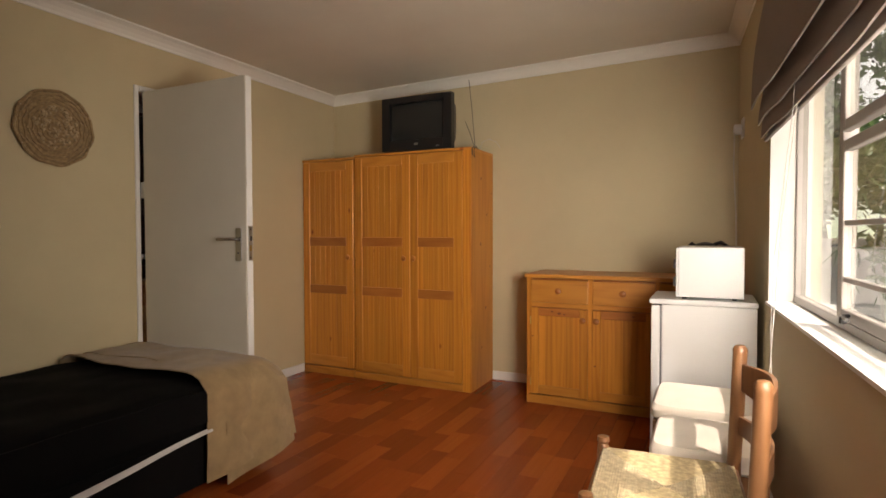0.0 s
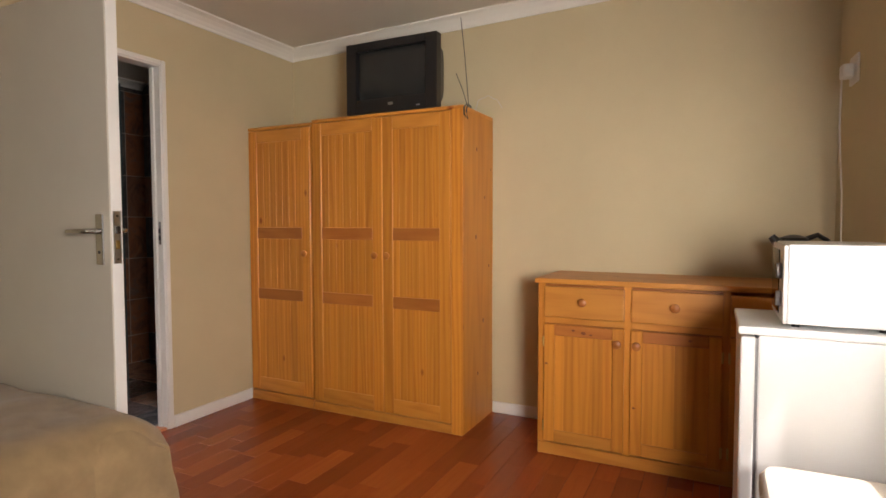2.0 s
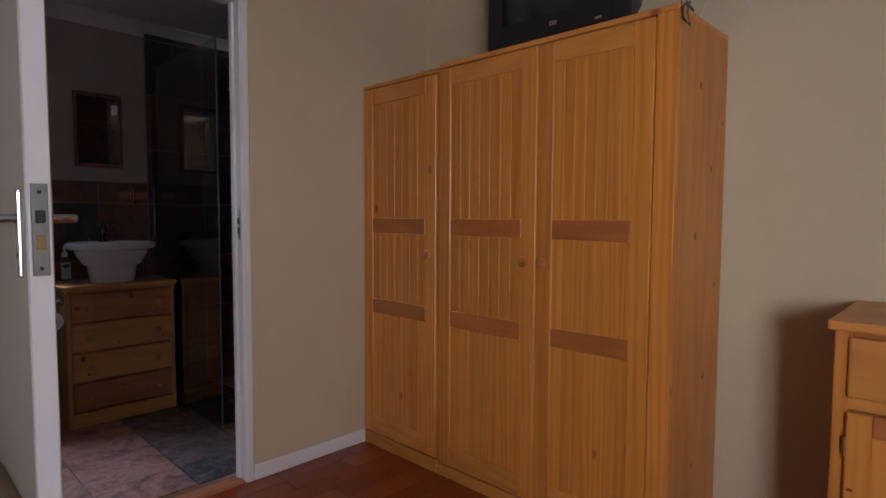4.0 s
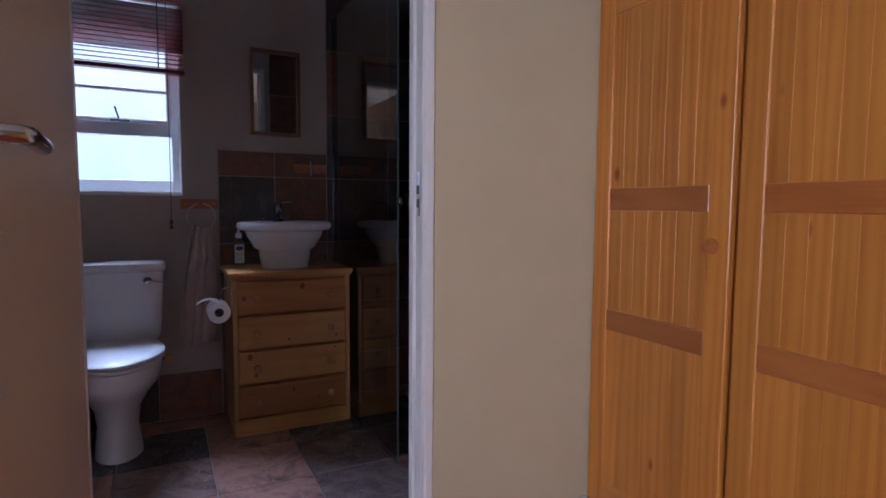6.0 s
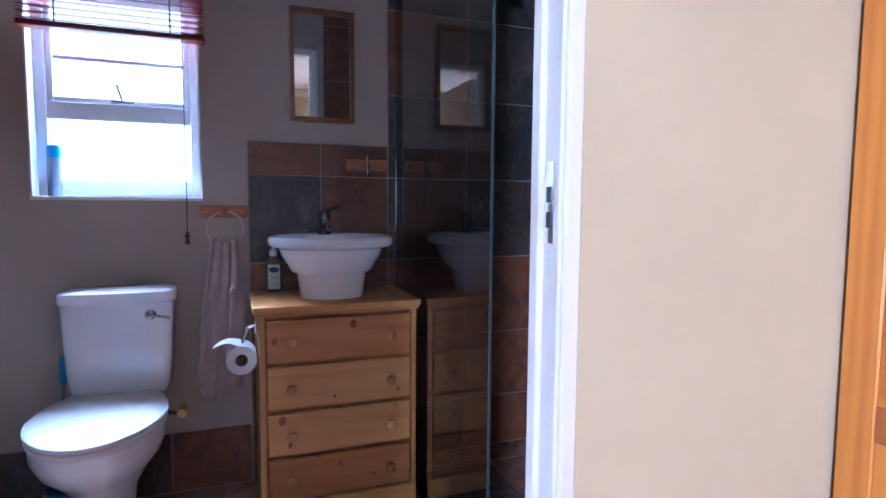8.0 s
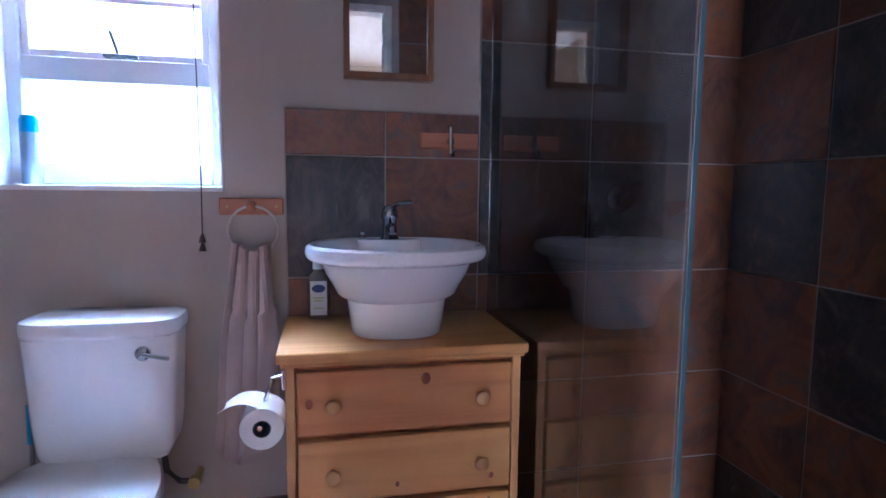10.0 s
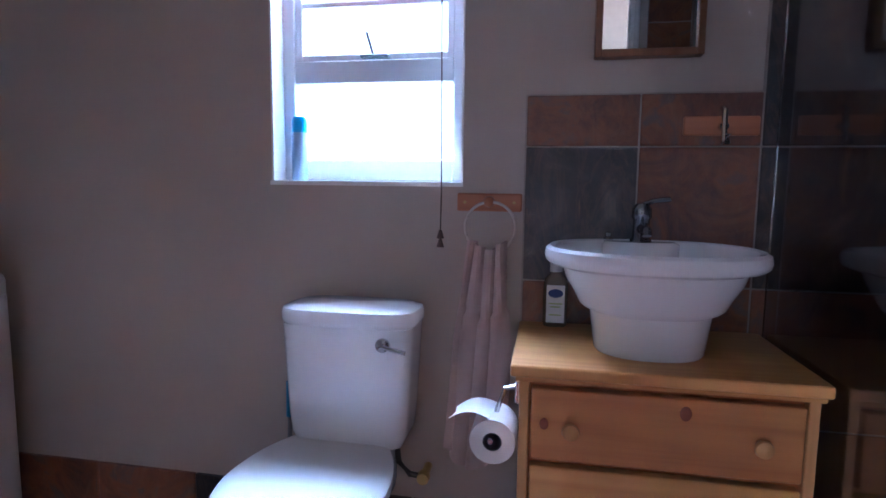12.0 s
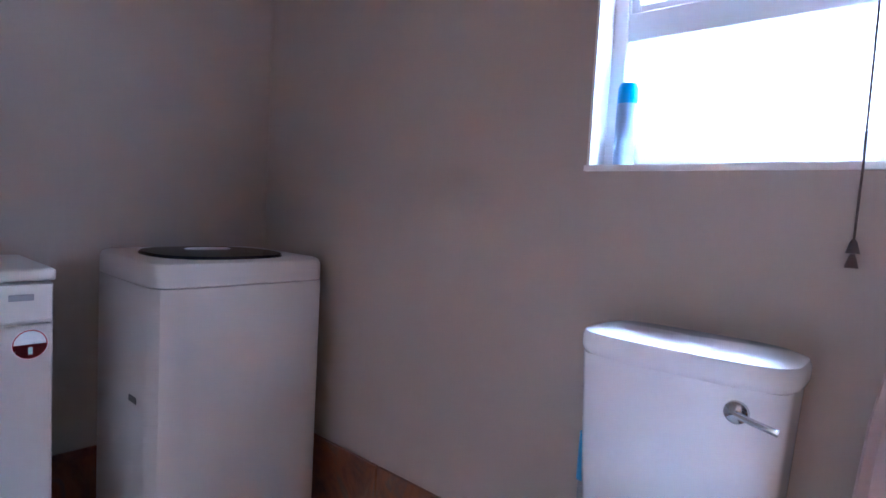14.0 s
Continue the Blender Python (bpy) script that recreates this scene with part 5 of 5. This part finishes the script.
part("flush_lever", tube([(CIX1 + 0.010, 2.700, 0.748), (CIX1 + 0.016, 2.725, 0.744), (CIX1 + 0.016, 2.760, 0.737)], 0.0055, 8), "chrome", lv, smooth=True)


def egg(u):
    """Outline of the seat: half-width by angle, blunt at the back."""
    a = 2 * math.pi * u
    c, s = math.cos(a), math.sin(a)
    return (0.235 * c if c > 0 else -0.225 * min(1.0, abs(c) * 1.25)), (0.178 * s * (1.0 if c > 0 else 1.0) * (1 - 0.10 * max(0, c)))


def egg_stack(levels, cx, cy, n=56):
    bm, rings = bmesh.new(), []
    for k, z, shift in levels:
        rings.append([bm.verts.new((cx + shift + egg(j / n)[0] * k, cy + egg(j / n)[1] * k, z)) for j in range(n)])
    for low_r, high_r in zip(rings, rings[1:]):
        for j in range(n):
            bm.faces.new((low_r[j], low_r[(j + 1) % n], high_r[(j + 1) % n], high_r[j]))
    bm.faces.new(rings[0][::-1]), bm.faces.new(rings[-1])
    bmesh.ops.recalc_face_normals(bm, faces=bm.faces)
    return bm


PX = -3.635
part("pan", egg_stack([(0.52, FB, -0.06), (0.50, FB + 0.04, -0.06), (0.44, 0.16, -0.06), (0.50, 0.24, -0.05), (0.72, 0.31, -0.03), (0.92, 0.36, -0.01), (1.0, 0.405, 0.0), (1.0, 0.442, 0.0), (0.97, 0.449, 0.0)], PX, TY), "ceramic", wc, smooth=True)
part("seat", egg_stack([(1.00, 0.447, 0.0), (1.04, 0.451, 0.0), (1.04, 0.461, 0.0), (1.01, 0.466, 0.0)], PX, TY), "plastic_white", wc, smooth=True)
part("lid", egg_stack([(1.02, 0.4675, 0.0), (1.05, 0.471, 0.0), (1.05, 0.480, 0.0), (1.00, 0.487, 0.0), (0.80, 0.491, 0.0), (0.3, 0.493, 0.0)], PX, TY), "plastic_white", wc, "closed white lid", smooth=True)
part("shelf", box(XW + 0.02, PX - 0.17, TY - 0.09, TY + 0.12, 0.30, 0.485, 0.03, 3), "ceramic", wc, smooth=True)
pipe = thing("water_valve", (XW + 0.02, 2.79, 0.36), "brass angle valve and dark hose beside the cistern", "valve")
part("hose", tube([(XW + 0.06, 2.700, 0.44), (XW + 0.06, 2.705, 0.39), (XW + 0.055, 2.735, 0.355), (XW + 0.05, 2.765, 0.35), (XW + 0.045, 2.775, 0.355)], 0.008, 8), "dark_metal", pipe, smooth=True)
part("valve_body", rod((XW + 0.002, 2.775, 0.355), (XW + 0.06, 2.775, 0.355), 0.012), "brass", pipe)
part("valve_knob", rod((XW + 0.06, 2.775, 0.355), (XW + 0.078, 2.775, 0.355), 0.018, 0.016), "brass", pipe)

# brush and blue holder behind the toilet
br = thing("toilet_brush", (-3.90, 2.405, FB), "blue-handled toilet brush in a blue pot", "toilet brush")
part("pot", lathe([(0.045, 0), (0.05, 0.01), (0.055, 0.12), (0.05, 0.125), (0.046, 0.02), (0, 0.02)], (-3.90, 2.405, FB), 24), "blue", br, smooth=True)
part("rod", rod((-3.90, 2.405, FB + 0.02), (-3.885, 2.425, 0.53), 0.006), "grey", br)
part("grip", rod((-3.885, 2.425, 0.52), (-3.882, 2.43, 0.615), 0.010, 0.012), "blue", br, "blue grip")

# spray can on the sill
can = thing("spray_can", (XW - 0.045, 2.385, BZ0 + 0.006), "air freshener can with blue cap on the sill", "spray can")
cz = BZ0 + 0.007
part("can", lathe([(0.020, 0), (0.022, 0.004), (0.022, 0.130), (0.019, 0.140), (0, 0.140)], (XW - 0.045, 2.385, cz), 24), "can", can, smooth=True)
part("cap", lathe([(0.0215, 0.133), (0.0215, 0.165), (0.017, 0.176), (0, 0.180)], (XW - 0.045, 2.385, cz), 24), "blue", can, "blue cap", smooth=True)

# ---- bathroom: venetian blind ----
vb = thing("venetian_blind", (XW + 0.01, 2.6, 1.72), "dark red wooden venetian blind gathered above the window", "blind")
VB0, VB1 = 2.318, 2.882
part("headrail", box(XW + 0.002, XW + 0.052, VB0, VB1, 2.02, 2.07, 0.003), "slat", vb)
slat_data = mesh_of("slat", box(-0.024, 0.024, VB0 + 0.004, VB1 - 0.004, -0.0014, 0.0014), M["slat"])
nz = 14
for k in range(nz):
    s = part("slat", slat_data, None, vb)
    z = 1.722 + 0.0205 * k
    s.location, s.rotation_euler = (XW + 0.028, 0, z), (0, radians(38 if k > 3 else 8), 0)
part("bottom_rail", box(XW + 0.004, XW + 0.052, VB0, VB1, 1.695, 1.714, 0.003), "slat", vb)
for y in (VB0 + 0.11, VB1 - 0.11):
    part("ladder_tape", box(XW + 0.053, XW + 0.0542, y - 0.003, y + 0.003, 1.70, 2.03), "cord_dark", vb)
part("pull_cord", tube([(XW + 0.056, 2.808, 2.03), (XW + 0.05, 2.808, 1.6), (XW + 0.028, 2.808, 1.13), (XW + 0.026, 2.806, 1.01)], 0.0018, 6), "cord_dark", vb)
for z in (0.995, 0.972):
    part("tassel", lathe([(0.003, 0.022), (0.005, 0.018), (0.010, 0.0), (0, 0.0)], (XW + 0.026, 2.806, z), 12), "cord_dark", vb, smooth=True)

# ---- bathroom: washing machine and dryer ----
WMX0, WMX1, WMY0, WMY1, WMT = XW + 0.095, -3.425, 1.115, 1.555, 0.868
wm = thing("washing_machine", (WMX0, WMY0, FB), "white top-loading washing machine with smoked lid in the corner", "washing machine")
wmc, wmx, wmy = ((WMX0 + WMX1) / 2, (WMY0 + WMY1) / 2), (WMX1 - WMX0) / 2, (WMY1 - WMY0) / 2
part("cabinet", lathe([(1.0, FB + 0.03), (1.0, WMT - 0.066)], (*wmc, 0), 72, wmx, wmy, power=10.0), "enamel_old", wm, smooth=True)
part("top_cover", lathe([(0.99, WMT - 0.064), (1.004, WMT - 0.062), (1.004, WMT - 0.020), (0.985, WMT - 0.006), (0.94, WMT), (0.0, WMT)], (*wmc, 0), 72, wmx, wmy, power=9.0), "enamel_old", wm, smooth=True)
lidc = ((WMX0 + WMX1) / 2 + 0.015, (WMY0 + WMY1) / 2 + 0.025)
part("lid", lathe([(1.0, 0.0), (0.97, 0.010), (0.6, 0.014), (0.0, 0.014)], (*lidc, WMT - 0.002), 40, 0.185, 0.165, power=2.6), "dark_lid", wm, "smoked dark lid", smooth=True)
part("lid_window", lathe([(1.0, 0.0), (0.9, 0.003), (0.0, 0.003)], (lidc[0], lidc[1] - 0.03, WMT + 0.011), 28, 0.07, 0.035), "plastic_white", wm, smooth=True)
part("skirt", box(WMX0 + 0.02, WMX1 - 0.02, WMY0 + 0.02, WMY1 - 0.02, FB, FB + 0.032), "black", wm)
part("grip_recess", box(WMX1 - 0.004, WMX1 + 0.002, 1.40, 1.45, 0.50, 0.52, 0.003), "dark_metal", wm)
DX0, DX1, DY_0, DY_1, DT = -3.255, -2.78, 1.09, 1.43, 0.85
dry = thing("laundry_machine", (DX0, DY_0, FB), "white front-door laundry machine with round red sticker", "tumble dryer")
part("cabinet", box(DX0, DX1, DY_0, DY_1, FB + 0.02, DT - 0.03, 0.010, 3), "enamel_old", dry)
part("top", box(DX0 - 0.004, DX1 + 0.004, DY_0, DY_1 + 0.006, DT - 0.028, DT, 0.010, 3), "enamel_old", dry)
part("control_panel", box(DX0 + 0.004, DX1 - 0.004, DY_1, DY_1 + 0.012, DT - 0.115, DT - 0.032, 0.004, 2), "enamel_old", dry)
part("door_panel", box(DX0 + 0.004, DX1 - 0.004, DY_1, DY_1 + 0.010, FB + 0.04, DT - 0.121, 0.006, 2), "enamel_old", dry)
part("badge", box(DX0 + 0.04, DX0 + 0.085, DY_1 + 0.012, DY_1 + 0.0135, DT - 0.068, DT - 0.054), "grey", dry)
turny = Matrix.Rotation(radians(-90), 4, "X")
SC = Vector((DX0 + 0.046, DY_1 + 0.0102, DT - 0.165))
stk = part("sticker", lathe([(0.034, 0), (0.034, 0.0008), (0, 0.0008)], SC, 28, turn=turny), "label_white", dry, "round white and red sticker")


def half_disc(c, r, a0, a1):
    bm = bmesh.new()
    vs = [bm.verts.new((c.x + r * math.cos(a), c.y + 0.0022, c.z + r * math.sin(a))) for a in [a0 + (a1 - a0) * k / 20 for k in range(21)]]
    bm.faces.new(vs)
    bmesh.ops.solidify(bm, geom=list(bm.faces), thickness=0.0005)
    return bm


part("sticker_half", half_disc(SC, 0.030, math.pi, 2 * math.pi), "red", stk)
part("sticker_bar", box(SC.x - 0.004, SC.x + 0.004, SC.y + 0.0012, SC.y + 0.0030, SC.z - 0.022, SC.z - 0.006), "label_white", stk)
part("sticker_rim", tube([SC + Vector((0.031 * math.cos(a), 0.0010, 0.031 * math.sin(a))) for a in [2 * math.pi * k / 32 for k in range(32)]], 0.0012, 5, True), "red", stk)
part("door_handle", box(DX0 + 0.12, DX0 + 0.20, DY_1 + 0.010, DY_1 + 0.04, 0.50, 0.60, 0.012, 3), "plastic_white", dry)
part("kick", box(DX0 + 0.02, DX1 - 0.02, DY_0, DY_1 - 0.02, FB, FB + 0.022), "black", dry)

# ---- outside ----
setting("ground", box(-400, 400, -400, 400, -0.6, -0.35), "paving", "pale garden paving reaching away")
setting("garden_wall", box(1.3, 12, 10.4, 10.6, -0.35, 1.09), "garden_wall", "white plastered garden wall")


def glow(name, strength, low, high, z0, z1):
    """An emissive backdrop in place of outdoor daylight: pale leaf green low down, white above."""
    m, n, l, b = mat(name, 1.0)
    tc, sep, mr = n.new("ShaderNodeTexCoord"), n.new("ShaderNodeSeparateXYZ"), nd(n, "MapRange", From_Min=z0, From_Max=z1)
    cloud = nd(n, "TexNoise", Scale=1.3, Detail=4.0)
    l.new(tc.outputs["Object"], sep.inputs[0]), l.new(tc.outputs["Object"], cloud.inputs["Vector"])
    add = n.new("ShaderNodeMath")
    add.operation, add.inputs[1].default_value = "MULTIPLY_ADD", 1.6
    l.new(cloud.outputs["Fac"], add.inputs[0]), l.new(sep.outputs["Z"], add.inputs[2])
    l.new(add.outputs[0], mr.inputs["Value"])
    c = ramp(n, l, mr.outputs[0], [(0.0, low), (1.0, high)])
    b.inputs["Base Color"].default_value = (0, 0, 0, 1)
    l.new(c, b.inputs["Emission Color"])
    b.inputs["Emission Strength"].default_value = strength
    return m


# Outdoor brightness is put into these planes as emission.
M["glow_west"] = glow("glowing_backdrop_west", 1.35, (0.52, 0.66, 0.50), (0.90, 0.97, 1.0), 1.2, 2.9)
M["glow_east"] = glow("glowing_backdrop_east", 1.6, (0.75, 0.85, 0.60), (1.0, 1.0, 0.97), 2.0, 5.0)
setting("backdrop_west", box(-6.52, -6.5, -3, 9, -0.3, 5), "glow_west", "glowing backdrop for the bright garden beyond the bathroom window")
setting("backdrop_north_east", box(-6, 30, 34, 34.1, -0.3, 16), "glow_east", "glowing backdrop for the bright distance beyond the garden")


def leaf_cloud(rng, centre, radius, count, size):
    """Many small leaf blades in uneven clumps."""
    verts, faces = [], []
    clumps = [Vector(centre) + Vector((rng.gauss(0, 1) * radius[0], rng.gauss(0, 1) * radius[1], rng.gauss(0, 1) * radius[2])) * 0.55 for _ in range(34)]
    for _ in range(count):
        c = rng.choice(clumps) + Vector((rng.gauss(0, 1), rng.gauss(0, 1), rng.gauss(0, 1))) * 0.22
        a = Euler((rng.uniform(0, 6.28), rng.uniform(0, 6.28), rng.uniform(0, 6.28))).to_matrix()
        s = size * rng.uniform(0.6, 1.3)
        k = len(verts)
        for p in ((0, -s, 0), (s * 0.42, 0, s * 0.1), (0, s, 0), (-s * 0.42, 0, s * 0.1)):
            verts.append(c + a @ Vector(p))
        faces.append((k, k + 1, k + 2, k + 3))
    data = bpy.data.meshes.new("crown")
    data.from_pydata(verts, [], faces)
    data.materials.append(M["leaf"])
    return data


def tree(at, height, spread, seed, words):
    rng = random.Random(seed)
    t = thing("tree", at, words, "tree", "garden trees")
    a = Vector(at)
    part("trunk", tube([a, a + Vector((0.1, 0.05, height * 0.35)), a + Vector((-0.05, 0.1, height * 0.7))], 0.14, 10, taper=0.5), "bark", t)
    for k in range(5):
        d = Vector((rng.uniform(-1, 1), rng.uniform(-1, 1), rng.uniform(0.4, 1.0))) * spread * 0.6
        part("limb", tube([a + Vector((0, 0.05, height * 0.4)), a + Vector((0, 0.05, height * 0.5)) + d * 0.5, a + Vector((0, 0, height * 0.5)) + d], 0.05, 7, taper=0.3), "bark", t)
    part("crown", leaf_cloud(rng, a + Vector((0, 0, height * 0.68)), (spread, spread, height * 0.36), 5200, 0.10), None, t)
    return t


tree((2.3, 12.0, -0.35), 4.0, 1.1, 11, "leafy green garden tree behind the white wall")
tree((4.3, 12.6, -0.35), 4.6, 1.3, 12, "leafy green garden tree behind the white wall")
tree((7.0, 12.2, -0.35), 5.0, 1.4, 13, "leafy green garden tree behind the white wall")
tree((3.3, 8.9, -0.35), 4.6, 0.9, 14, "sunlit leafy garden tree outside the window")


def palm(at, height, seed):
    rng = random.Random(seed)
    p = thing("palm", at, "palm with long feathery fronds outside the window", "palm tree")
    a = Vector(at)
    top = a + Vector((0, 0, height))
    part("trunk", tube([a, a + Vector((0.05, 0, height * 0.5)), top], 0.10, 10, taper=0.7), "bark", p)
    for k in range(16):
        ang = 2 * math.pi * k / 16 + rng.uniform(-0.15, 0.15)
        out, rise = Vector((math.cos(ang), math.sin(ang), 0)), rng.uniform(0.1, 0.7)
        fr_bm = bmesh.new()
        spine = [top + out * (1.7 * s) + Vector((0, 0, rise * s * 1.4 - 1.5 * s * s)) for s in [j / 16 for j in range(17)]]
        side_v = Vector((-out.y, out.x, 0))
        for j in range(1, 17):
            c = spine[j]
            length = 0.42 * math.sin(math.pi * min(0.95, j / 17 + 0.12))
            for sgn in (-1, 1):
                tip = c + side_v * sgn * length + out * 0.16 - Vector((0, 0, 0.16))
                v0, v1, v2 = fr_bm.verts.new(c + out * 0.018), fr_bm.verts.new(c - out * 0.018), fr_bm.verts.new(tip)
                fr_bm.faces.new((v0, v1, v2))
        part("frond", fr_bm, "frond", p)
    return p


palm((2.75, 7.2, -0.35), 2.7, 3)

# ---- laminate strips ----
rng = random.Random(21)
lengths = [0.30, 0.38, 0.46, 0.54]
strip_data = {s: strip_mesh(s) for s in lengths}
count, rest = 0, bmesh.new()
x = XL + SW / 2
while x < XR + 0.30:
    y = YS + rng.uniform(-0.3, 0.0)
    while y < YB:
        s = rng.choice(lengths)
        yc = y + s / 2
        if 2.35 < yc < 4.25 and x < 0.42 and y + s < YB and count < 300:
            p = part("strip", strip_data[s], None, floor)
            p.location = (x, yc, 0)
            count += 1
        else:
            a, b = max(y, YS - 0.05), min(y + s, YB)
            x1 = min(x + SW / 2, XR + 0.10 + 0.0594 * (3.6 - b))
            if b - a > 0.02 and x1 - (x - SW / 2) > 0.01:
                add_box(rest, x - SW / 2 + 0.0007, x1 - 0.0007, a + 0.0007, b - 0.0007, -0.011, 0.0)
        y += s
    x += SW
tagged(part("strips", rest, "laminate", floor, "reddish laminate strips"), kind="stuff")

# ---- slate floor tiles ----
PF = 0.349
for i in range(5):
    for j in range(11):
        a, b = XW + 0.012 + i * PF - 0.19, XW + 0.012 + (i + 1) * PF - 0.19
        c, d = 3.27 - 7 * PF + j * PF, 3.27 - 6 * PF + j * PF
        a, b, c, d = max(a, XW + 0.012), min(b, XE + 0.002), max(c, BS + 0.01), min(d, BN - 0.01)
        if b - a < 0.03 or d - c < 0.03:
            continue
        t = part("tile", box(-(b - a) / 2 + 0.003, (b - a) / 2 - 0.003, -(d - c) / 2 + 0.003, (d - c) / 2 - 0.003, -0.012, 0.0, 0.002), "slate", bath_floor)
        t.location = ((a + b) / 2, (c + d) / 2, FB)
